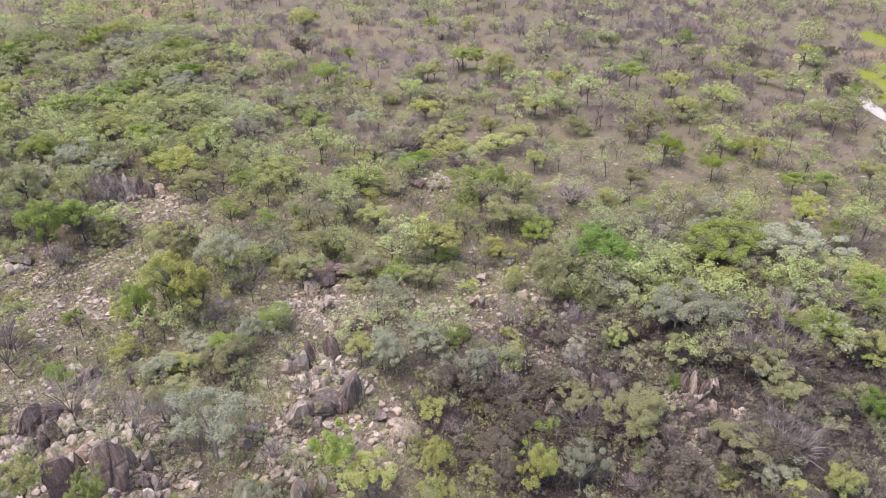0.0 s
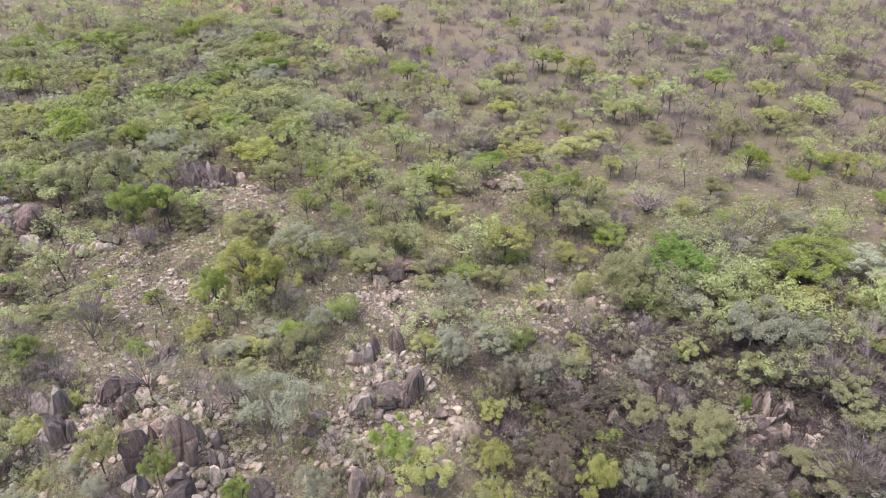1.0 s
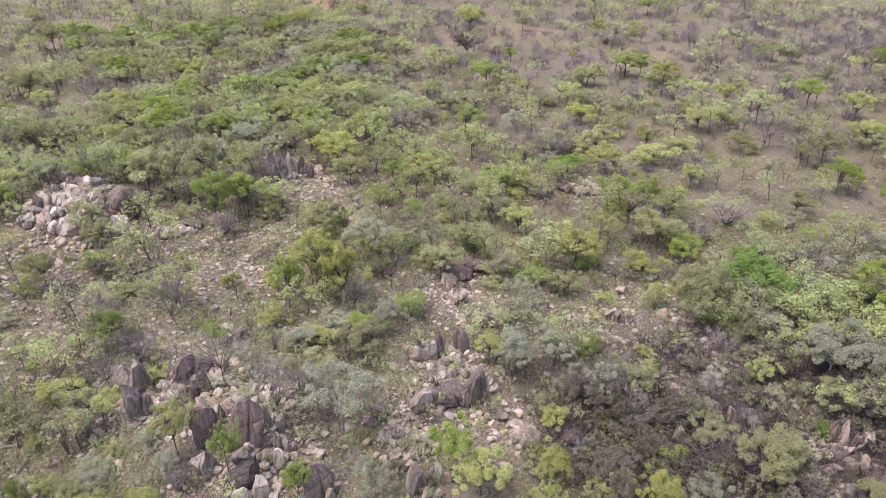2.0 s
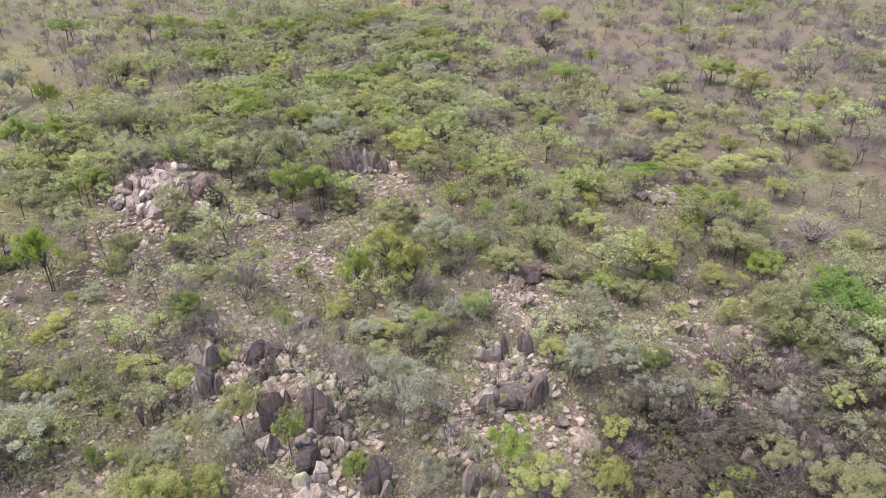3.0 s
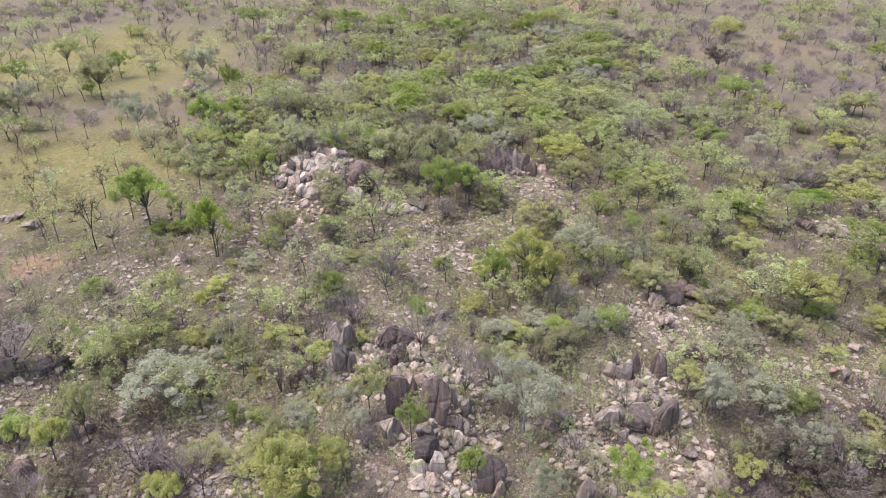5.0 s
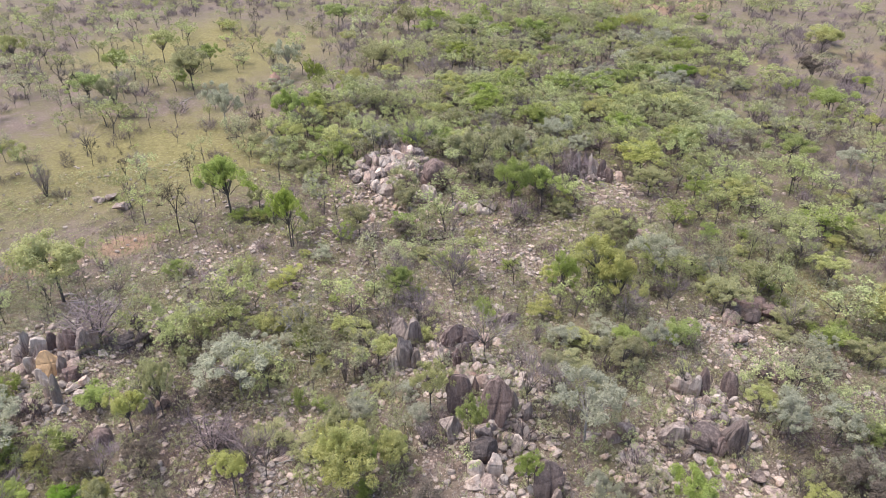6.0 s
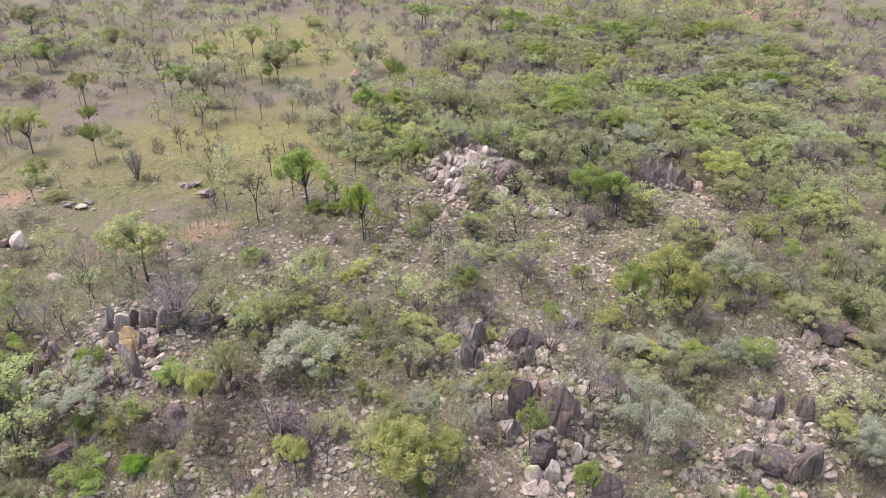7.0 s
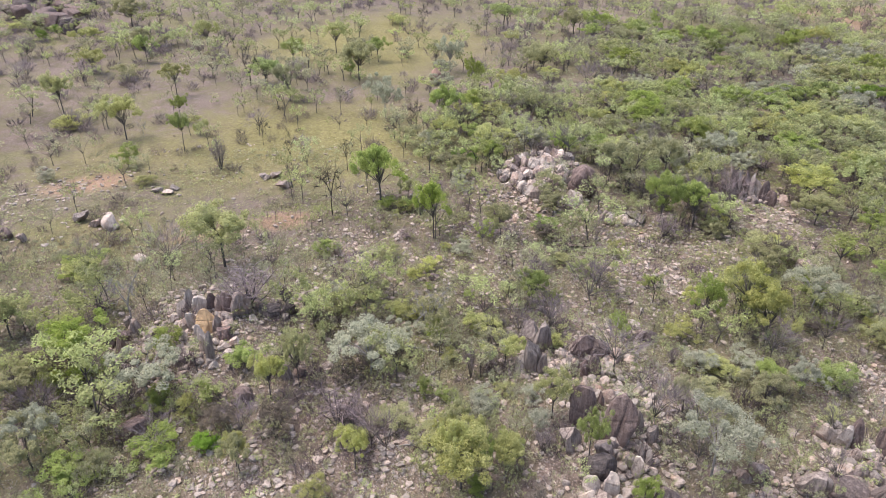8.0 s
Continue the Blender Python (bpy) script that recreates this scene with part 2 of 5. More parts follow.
def make_ground_material():
    m = Nodes("dry_savanna_ground")

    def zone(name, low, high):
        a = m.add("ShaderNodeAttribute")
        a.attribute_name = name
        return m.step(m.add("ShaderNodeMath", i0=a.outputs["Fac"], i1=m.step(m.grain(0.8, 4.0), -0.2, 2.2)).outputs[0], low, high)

    wide, mid, fine = m.grain(0.045, 3.0), m.grain(0.4, 5.0, 0.65), m.grain(3.2, 5.0, 0.7)
    soil = m.ramp(fine, [(0.36, (0.109, 0.078, 0.064)), (0.5, (0.174, 0.132, 0.115)), (0.64, (0.275, 0.216, 0.199))])
    litter = m.ramp(m.grain(2.1, 5.0, 0.7), [(0.36, (0.078, 0.060, 0.047)), (0.64, (0.183, 0.147, 0.123))])
    grass = m.ramp(m.grain(2.6, 5.0, 0.7), [(0.36, (0.101, 0.090, 0.045)), (0.64, (0.203, 0.181, 0.102))])
    c = m.blend(m.step(mid, 0.40, 0.62), soil, litter)
    c = m.blend(m.step(m.add("ShaderNodeMath", i0=wide, i1=mid).outputs[0], 0.86, 1.2), c, grass)
    c = m.blend(zone("grass", 0.6, 1.3), c, m.ramp(m.grain(1.6, 5.0, 0.7), [(0.36, (0.130, 0.115, 0.042)), (0.64, (0.251, 0.219, 0.100))]))
    # "dry": dark litter, blackened further to paint in the shade under thickets
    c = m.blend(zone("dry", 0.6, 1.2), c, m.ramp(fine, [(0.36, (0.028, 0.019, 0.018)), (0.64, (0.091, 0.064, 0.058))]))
    c = m.blend(zone("stony", 0.6, 1.7), c, m.ramp(fine, [(0.36, (0.121, 0.087, 0.073)), (0.5, (0.207, 0.152, 0.133)), (0.64, (0.333, 0.255, 0.229))]))
    c = m.blend(zone("bare", 0.66, 1.1), c, m.ramp(fine, [(0.36, (0.210, 0.132, 0.089)), (0.64, (0.356, 0.235, 0.164))]))
    c = m.blend(zone("lush", 0.8, 0.9), c, m.ramp(fine, [(0.36, (0.144, 0.168, 0.019)), (0.64, (0.221, 0.235, 0.041))]))
    chips = m.add("ShaderNodeTexVoronoi", Scale=4.5, Vector=m.place())
    c = m.blend(m.step(chips.outputs["Distance"], 0.20, 0.13), c, m.blend(chips.outputs["Color"], (0.07, 0.058, 0.048), (0.42, 0.36, 0.31)))
    c = m.blend(0.45, c, m.blend(m.step(m.grain(9.0, 4.0, 0.8), 0.38, 0.62), (0.35, 0.35, 0.35), (1.6, 1.6, 1.6)), "MULTIPLY")
    m.bump(m.grain(4.0, 6.0, 0.75), 0.8, 0.22)
    return m.paint(c, 0.95)


gx, gy = axis(-190.0, 130.0, 1.25, 3500.0), axis(-10.0, 250.0, 1.25, 3500.0)
X, Y = np.meshgrid(gx, gy)
near = np.exp(-(np.maximum(np.hypot(X, Y) - 350, 0) / 200) ** 2)
Z = height(X, Y) * near + (1 - near) * 0.0
nx, ny = len(gx), len(gy)
ids = np.arange(nx * ny).reshape(ny, nx)
quads = np.stack([ids[:-1, :-1], ids[:-1, 1:], ids[1:, 1:], ids[1:, :-1]], -1).reshape(-1, 4)
ground_mesh = mesh_from("ground", np.stack([X, Y, Z], -1).reshape(-1, 3), quads, make_ground_material(), True)
for field, listed in (("bare", BARE_ZONES), ("stony", STONE_ZONES), ("lush", LUSH_ZONES), ("grass", GRASS_ZONES), ("dry", LITTER_SHADE_ZONES)):
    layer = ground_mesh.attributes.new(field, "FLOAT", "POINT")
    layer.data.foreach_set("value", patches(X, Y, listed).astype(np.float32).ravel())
ground = tagged(new("ground", ground_mesh), "dry stony savanna ground with thin grass and leaf litter", "ground", kind="structure")

rng = np.random.default_rng(7)


# ---------------------------------------------------------------- plant and rock shapes
def tube(path, radii, sides=5):
    """Corners and quads of a tapered limb along a path."""
    path = np.asarray(path, float)
    v, f = [], []
    for i, p in enumerate(path):
        d = path[min(i + 1, len(path) - 1)] - path[max(i - 1, 0)]
        d = d / (np.linalg.norm(d) + 1e-9)
        a = np.cross(d, (0.31, 0.95, 0.02))
        a /= np.linalg.norm(a) + 1e-9
        b = np.cross(d, a)
        for k in range(sides):
            w = 2 * math.pi * k / sides
            v.append(p + radii[i] * (a * math.cos(w) + b * math.sin(w)))
    for i in range(len(path) - 1):
        for k in range(sides):
            f.append((i * sides + k, i * sides + (k + 1) % sides, (i + 1) * sides + (k + 1) % sides, (i + 1) * sides + k))
    return np.array(v), np.array(f)


def joined(pieces):
    v, f, n = [], [], 0
    for pv, pf in pieces:
        v.append(pv)
        f.append(np.asarray(pf) + n)
        n += len(pv)
    return np.concatenate(v), np.concatenate(f)


def leaves(r, centres, spread, count, size, flat=0.5):
    """Leaf sprays round the clump centres: narrow three-cornered blades facing mostly up."""
    c = np.repeat(centres, count, axis=0)
    s = np.repeat(np.atleast_1d(spread) * np.ones(len(centres)), count)
    d = r.normal(size=c.shape)
    d /= np.linalg.norm(d, axis=1, keepdims=True)
    p = c + d * (s * r.uniform(0.25, 1.0, len(c)) ** 0.5)[:, None] * (1, 1, 0.75)
    n = d * flat + r.normal(size=c.shape) * 0.5 + (0, 0, 0.7)
    n /= np.linalg.norm(n, axis=1, keepdims=True)
    a = np.cross(n, r.normal(size=c.shape))
    a /= np.linalg.norm(a, axis=1, keepdims=True)
    b = np.cross(n, a)
    k = (size * r.uniform(0.6, 1.4, len(c)))[:, None]
    a, b = a * k, b * k * 0.5
    v = np.stack([p - a + b * r.uniform(-1, 1, (len(c), 1)), p + a * 0.6 + b - n * k * 0.2, p + a - b - n * k * 0.3], 1).reshape(-1, 3)
    return v, np.arange(len(v)).reshape(-1, 3)


def tree_frame(r, tall, crown_low, reach, limbs, bend=0.5, thick=0.12):
    """Trunk and limbs of a tree, and the limb ends where its foliage hangs."""
    lean = r.normal(0, bend * 0.3, 2)
    fork = crown_low * r.uniform(0.85, 1.15)
    trunk = [np.array([lean[0] * (t * t), lean[1] * (t * t), -0.3 + (fork + 0.3) * t]) + np.append(r.normal(0, 0.05 * bend, 2), 0) * (t > 0) for t in np.linspace(0, 1, 5)]
    pieces = [tube(trunk, np.linspace(thick * 1.25, thick * 0.75, 5), 7)]
    tips = []
    for i in range(limbs):
        w = 2 * math.pi * (i + r.uniform(-0.35, 0.35)) / limbs
        out = reach * r.uniform(0.45, 0.95)
        up = (tall - fork) * r.uniform(0.45, 0.95)
        start = trunk[-1] if i % 2 else trunk[-2] * 0.4 + trunk[-1] * 0.6
        end = np.array([start[0] + math.cos(w) * out, start[1] + math.sin(w) * out, fork + up])
        knee = start * 0.5 + end * 0.5 + np.array([0, 0, 0.12 * up]) + r.normal(0, 0.12 * bend, 3)
        pieces.append(tube([start, knee, end], [thick * 0.55, thick * 0.35, thick * 0.1], 5))
        tips.append(end)
        for _ in range(2):
            e2 = knee * 0.55 + end * 0.45 + r.normal(0, 1, 3) * (reach * 0.38, reach * 0.38, (tall - fork) * 0.2)
            e2[2] = min(max(e2[2], fork * 0.9), tall)
            pieces.append(tube([knee, knee * 0.5 + e2 * 0.5 + (0, 0, 0.1), e2], [thick * 0.3, thick * 0.2, thick * 0.06], 4))
            tips.append(e2)
    tips.append(np.array([trunk[-1][0], trunk[-1][1], tall * 0.95]))
    return joined(pieces), np.array(tips)


def lobed(r, clumps, low, lobes=5, reach=0.33):
    """Clump centres on the upper shells of several lobes that make up an uneven crown."""
    mid = np.stack([r.normal(0, 0.17, lobes), r.normal(0, 0.17, lobes), r.uniform(low + 0.16, 0.76, lobes)], 1)
    mid[:, :2] -= mid[:, :2].mean(0) * 0.7
    size = r.uniform(0.55, 1.0, lobes) * reach
    k = r.choice(lobes, clumps, p=size ** 2 / (size ** 2).sum())
    d = r.normal(size=(clumps, 3))
    d[:, 2] = np.where(d[:, 2] < 0, d[:, 2] * 0.35, d[:, 2])
    d /= np.linalg.norm(d, axis=1, keepdims=True)
    p = mid[k] + d * (size[k] * r.uniform(0.6, 1.0, clumps))[:, None] * (1, 1, 0.72)
    shift = (np.percentile(p[:, :2], 96, axis=0) + np.percentile(p[:, :2], 4, axis=0)) / 2
    p[:, :2], mid[:, :2] = p[:, :2] - shift, mid[:, :2] - shift
    wide = 0.43 / np.percentile(np.abs(p[:, :2]), 96, axis=0)
    p[:, :2], mid[:, :2] = p[:, :2] * wide, mid[:, :2] * wide
    p[:, 2] = low + (np.clip(p[:, 2], low * 0.85, None) - low) * (0.93 - low) / (p[:, 2].max() - low)
    return p, mid


def unit_tree(name, seed, leaf, bark, label, low=0.36, clumps=60, per=150, size=0.0155, lobes=5, clump=0.085, thick=0.016, category="tree", stem="trunk"):
    """A tree one metre tall and about one wide, to be copied at its true size."""
    r = np.random.default_rng(seed)
    top, mid = lobed(r, clumps, low, lobes)
    (tv, tf), _ = tree_frame(r, 0.8, max(low, 0.08), 0.3, 4, 0.08, thick)
    extra = []
    for t in np.concatenate([mid, top[:: 4]]):
        s = np.array([t[0] * 0.12, t[1] * 0.12, max(low * 0.9, t[2] * 0.55)])
        extra.append(tube([s, (s + t) / 2 + (0, 0, 0.03), t], [thick * 0.4, thick * 0.28, thick * 0.1], 4))
    tv, tf = joined([(tv, tf), *extra])
    lv, lf = leaves(r, top, clump * r.uniform(0.6, 1.3, clumps), per, size)
    tree = tagged(new(name), label, category)
    part(stem, mesh_from(stem, tv, tf, bark, True), tree)
    part("crown", mesh_from("crown", lv, lf, leaf), tree)
    return tree


def unit_bare(name, seed, bark, label, limbs=6, thick=0.022):
    r = np.random.default_rng(seed)
    (tv, tf), tips = tree_frame(r, 0.95, 0.4, 0.42, limbs, 0.12, thick)
    twigs = []
    for tip in tips:
        for _ in range(7):
            e = tip + r.normal(0, 1, 3) * (0.11, 0.11, 0.09)
            twigs.append(tube([tip * 0.9 + np.array([0, 0, tip[2] * 0.06]), (tip + e) / 2 + r.normal(0, 0.015, 3), e], [0.006, 0.005, 0.002], 3))
    tree = tagged(new(name), label, "dead tree")
    part("trunk", mesh_from("trunk", tv, tf, bark, True), tree)
    tagged(part("branchwork", mesh_from("branchwork", *joined(twigs), bark, True), tree), kind="stuff")
    return tree


def cut_rock(seed, subdivisions=4, cuts=11, rough=0.05, soften=2, joints=2, deep=(0.16, 0.34)):
    """A boulder about one metre across, broken flat on several sides."""
    r = np.random.default_rng(seed)
    bm = bmesh.new()
    bmesh.ops.create_icosphere(bm, subdivisions=subdivisions, radius=0.5)
    v = np.array([x.co for x in bm.verts])
    f = np.array([[x.index for x in face.verts] for face in bm.faces])
    bm.free()
    for _ in range(cuts):
        n = r.normal(size=3)
        n /= np.linalg.norm(n)
        over = np.maximum(v @ n - r.uniform(*deep), 0)
        v = v - over[:, None] * n
    edge = np.zeros((len(v), len(v)), bool) if len(v) < 700 else None
    if edge is not None and soften:
        for k in range(3):
            edge[f[:, k], f[:, (k + 1) % 3]] = edge[f[:, (k + 1) % 3], f[:, k]] = True
        w = edge / edge.sum(1, keepdims=True)
        for _ in range(soften):
            v = 0.5 * v + 0.5 * (w @ v)
    for _ in range(joints):
        n = r.normal(size=3) * (1, 1, 0.35)
        n /= np.linalg.norm(n)
        off = np.abs(v @ n - r.uniform(-0.15, 0.15) + 0.03 * np.sin(v[:, 2] * 9 + r.uniform(0, 6)))
        v = v * (1 - 0.2 * np.exp(-(off / 0.04) ** 2))[:, None]
    shift = r.uniform(0, 50, 3)
    v = v * np.array([1 + rough * 2 * noise.fractal(Vector(p * 3.0 + shift), 1.0, 2.0, 3) for p in v])[:, None]
    low, high = v.min(0), v.max(0)
    return (v - (low + high) / 2) / (high - low), f


def slab_rock(seed, square=3.0, ribs=6, taper=0.22, cuts=5, deep=(0.30, 0.46), slant=0.16):
    """A standing slab or weathered block: a rounded box split by upright joints, narrower at the top."""
    r = np.random.default_rng(seed)
    bm = bmesh.new()
    bmesh.ops.create_icosphere(bm, subdivisions=5, radius=1.0)
    d = np.array([x.co for x in bm.verts])
    f = np.array([[x.index for x in face.verts] for face in bm.faces])
    bm.free()
    v = 0.5 * d / (np.abs(d) ** square).sum(1, keepdims=True) ** (1 / square)
    for _ in range(cuts):
        n = r.normal(size=3) * (1, 1, 0.8) + (0, 0, 0.35)
        n /= np.linalg.norm(n)
        v = v - np.maximum(v @ n - r.uniform(*deep), 0)[:, None] * n
    round_z = np.arctan2(v[:, 1], v[:, 0])
    for _ in range(ribs):
        off = np.sin((round_z - r.uniform(0, 6.283) - r.normal(0, 0.5) * v[:, 2]) / 2)
        dent = r.uniform(0.10, 0.28) * np.exp(-(off / r.uniform(0.03, 0.08)) ** 2)
        v[:, :2] *= (1 - dent * np.clip(1.1 - 0.6 * np.abs(v[:, 2]), 0, 1))[:, None]
    seam = r.uniform(-0.2, 0.25)
    v[:, :2] *= (1 - 0.09 * np.exp(-((v[:, 2] - seam - 0.2 * v[:, 0]) / 0.025) ** 2))[:, None]
    v[:, :2] *= 1 - taper * (v[:, 2:] + 0.5)
    v[:, 2] -= np.maximum(v[:, 2], 0) * slant * np.abs(v[:, 0] - r.uniform(-0.25, 0.25)) * 2
    shift = r.uniform(0, 50, 3)
    v = v * np.array([1 + 0.11 * noise.fractal(Vector(p * 3.0 + shift), 1.0, 2.0, 4) for p in v])[:, None]
    low, high = v.min(0), v.max(0)
    return (v - (low + high) / 2) / (high - low), f


def unit_rock(name, seed, material, label, shape=cut_rock, **kw):
    v, f = shape(seed, **kw)
    return tagged(new(name, mesh_from(name, v, f, material)), label, name.replace("_", " ").split()[-1])


# ---------------------------------------------------------------- the kinds of plants and rocks, one of each set aside far behind the eye
def set_aside(kinds):
    """The patterns themselves stand in the woodland behind the eye."""
    for i, ob in enumerate(kinds):
        x, y = -60.0 + 6.0 * (i % 20), -120.0 - 7.0 * (i // 20)
        ob.matrix_basis = pose(x, y, float(height(np.float64(x), np.float64(y)))) @ Matrix.Diagonal((4, 4, 4, 1))


WORDS = {
    "fresh": "fresh green leaves", "yellow": "yellow-green leaves", "olive": "dull olive leaves", "grey": "pale grey-green leaves",
    "dark": "dense deep green leaves", "dusky": "dusky grey-olive leaves", "dry": "grey leafless twigs",
}
TREES, SHRUBS, BARES, ROCKS = {}, {}, {}, {}
for i, k in enumerate(("fresh", "yellow", "olive", "grey", "dark", "dusky")):
    dense = {"dark": 1.5, "grey": 0.85, "yellow": 0.9}.get(k, 1.0)
    bark = PALE_BARK if k == "grey" else BARK
    TREES[k] = [unit_tree("tree", 10 * i + j, LEAF[k], bark, "slender savanna tree with " + WORDS[k] + " on dry ground", low=(0.28, 0.42, 0.50, 0.36)[j] + (0.08 if k in ("fresh", "yellow") else 0.0),
                          clumps=int((54, 62, 56, 66)[j] * dense), lobes=(4, 6, 5, 7)[j], per=185, size=0.0150, clump=0.088, thick=0.018) for j in range(4)]
    SHRUBS[k] = [unit_tree("shrub", 100 + 10 * i + j, LEAF[k], bark, "low rounded shrub with " + WORDS[k] + " among stones", low=0.04,
                           clumps=int(50 * dense), per=120, size=0.020, lobes=5 + j, clump=0.12, thick=0.012, category="shrub", stem="stem") for j in range(3)]


def unit_dry(seed):
    """A leafless bush: many thin grey twigs fanning up from the ground."""
    r = np.random.default_rng(seed)
    stems, twigs = [], []
    for _ in range(16):
        w, out = r.uniform(0, 6.283), r.uniform(0.08, 0.4)
        end = np.array([math.cos(w) * out, math.sin(w) * out, r.uniform(0.5, 0.85) - out * 0.4])
        knee = end * (0.45, 0.45, 0.5) + r.normal(0, 0.03, 3)
        stems.append(tube([(0, 0, -0.05), knee, end], [0.011, 0.008, 0.003], 4))
        for _ in range(16):
            s = knee + (end - knee) * r.uniform(0, 1)
            e = s + r.normal(0, 1, 3) * (0.12, 0.12, 0.09) + (0, 0, 0.06)
            twigs.append(tube([s, (s + e) / 2 + r.normal(0, 0.015, 3), e], [0.005, 0.004, 0.002], 3))
    lv, lf = leaves(r, np.stack([r.normal(0, 0.2, 34), r.normal(0, 0.2, 34), r.uniform(0.3, 0.8, 34)], 1), 0.13, 9, 0.012)
    bush = tagged(new("dry_bush"), "leafless grey twiggy bush among rocks and dry scrub", "bush")
    part("stem", mesh_from("stem", *joined(stems), BARK, True), bush)
    tagged(part("branchwork", mesh_from("branchwork", *joined(twigs), LEAF["dry"]), bush), kind="stuff")
    tagged(part("dead_foliage", mesh_from("dead_foliage", lv, lf, LEAF["dry"]), bush), kind="stuff")
    return bush


SHRUBS["dry"] = [unit_dry(300 + j) for j in range(3)]
BARES["burnt"] = [unit_bare("dead_tree", 200 + j, BURNT, "bare dark dead tree with crooked limbs", 3 + j, 0.02) for j in range(3)]
BARES["pale"] = [unit_bare("dead_tree", 210 + j, PALE_BARK, "bleached pale leafless tree with crooked limbs", 4, 0.018) for j in range(2)]
ROCK_WORDS = {"rock": (ROCK, "weathered grey-brown granite boulder, cracked and angular"), "dark": (DARK_ROCK, "large dark purple-brown granite boulder"),
              "pale": (PALE_ROCK, "pale broken granite block with clean faces"), "ochre": (OCHRE, "broken rock with an ochre-stained face")}
for i, (k, (mat, words)) in enumerate(ROCK_WORDS.items()):
    ROCKS[k] = [unit_rock("boulder", 400 + 10 * i + j, mat, words, **({"cuts": 7, "deep": (0.24, 0.42), "soften": 3} if k == "dark" else {})) for j in range(2 if k == "ochre" else 6)]
    ROCKS[k + " slab"] = [unit_rock("standing_rock", 800 + 10 * i + j, mat, words.replace("boulder", "slab").replace("block", "slab"), slab_rock) for j in range(5)]
    ROCKS[k + " dome"] = [unit_rock("boulder", 840 + 10 * i + j, mat, words, slab_rock, square=2.5, ribs=3, taper=0.12, cuts=4, deep=(0.34, 0.47), slant=0.1) for j in range(3)]
    ROCKS[k + " block"] = [unit_rock("angular_rock", 880 + 10 * i + j, mat, words, slab_rock, square=5.0, ribs=2, taper=0.2, cuts=9, deep=(0.26, 0.44), slant=0.15) for j in range(4)]
turns = random.Random(3)


def thick(x, y):
    return np.clip(0.22 + patches(x, y, THICK_ZONES) - 0.2 * patches(x, y, OPEN_ZONES) - 0.32 * patches(x, y, STONE_ZONES), 0.015, 1)


def arid(x, y):
    return patches(x, y, DRY_ZONES)


STANDING = []


def grow(kind, rows, kinds=TREES, group="savanna trees"):
    for x, y, wide, tall in rows:
        STANDING.append((x, y, wide))
        wide, tall = min(wide * 1.1, 9.5), min(tall, 9.5)
        ob = copy_thing(turns.choice(kinds[kind]), spread_at(x, y, wide, tall))
        tagged(ob, group=group)


def spread_at(x, y, wide, tall, sink=0.0):
    z = float(height(np.float64(x), np.float64(y)))
    return pose(x, y, z - sink, 0, 0, turns.uniform(0, 360)) @ Matrix.Diagonal((wide * turns.uniform(0.94, 1.06), wide * turns.uniform(0.94, 1.06), tall, 1))


def grow_shrubs(kind, rows):
    grow(kind, rows, SHRUBS, "shrubs of the scrub")


def grow_bare(kind, rows):
    for x, y, wide, tall in rows:
        tagged(copy_thing(turns.choice(BARES[kind]), spread_at(x, y, max(wide, tall * 0.45) * 1.05, tall)), group="dead trees")


def burnt_stumps(kind, rows):
    for x, y, wide, tall in rows:
        r = np.random.default_rng(5)
        v, f = joined([tube([(0, 0, -0.2), (0.05, 0, tall * 0.5), (0.02, 0.1, tall * 0.9)], [wide * 0.42, wide * 0.4, wide * 0.12], 9)]
                      + [tube([(a, b, 0), (a * 1.2, b * 1.2, tall * r.uniform(0.6, 1))], [wide * 0.16, wide * 0.05], 6) for a, b in r.normal(0, wide * 0.3, (5, 2))])
        tagged(new("tree_stump", mesh_from("tree_stump", v, f, BURNT, True)), "charred black hollow tree stump among shrubs", "stump").matrix_basis = spread_at(x, y, 1, 1)


def boulders(kind, rows, group="granite boulders"):
    for x, y, wide, tall in rows:
        STANDING.append((x, y, wide))
        m = pose(x, y, float(height(np.float64(x), np.float64(y))) + tall * 0.36, turns.uniform(-12, 12), turns.uniform(-12, 12), turns.uniform(0, 360))
        ob = copy_thing(turns.choice(ROCKS[kind]), m @ Matrix.Diagonal((wide, wide * turns.uniform(0.85, 1.1), tall * 1.1, 1)))
        tagged(ob, group=group)


def outcrop(kind, shape, turn, rows):
    """Blocks of one outcrop, split along the same joints: x, y, width, height."""
    deep = {"slab": 0.62, "dome": 0.85, "block": 0.85}[shape]
    for x, y, wide, tall in rows:
        STANDING.append((x, y, wide))
        lean = 9 if shape == "slab" else 14
        m = pose(x, y, float(height(np.float64(x), np.float64(y))) + tall * 0.41, turns.uniform(-lean, lean), turns.uniform(-lean, lean), turn + turns.uniform(-22, 22) + turns.choice((0, 180)))
        tagged(copy_thing(turns.choice(ROCKS[kind + " " + shape]), m @ Matrix.Diagonal((wide * 1.1, wide * deep, tall * 1.25, 1))), group="granite boulders")


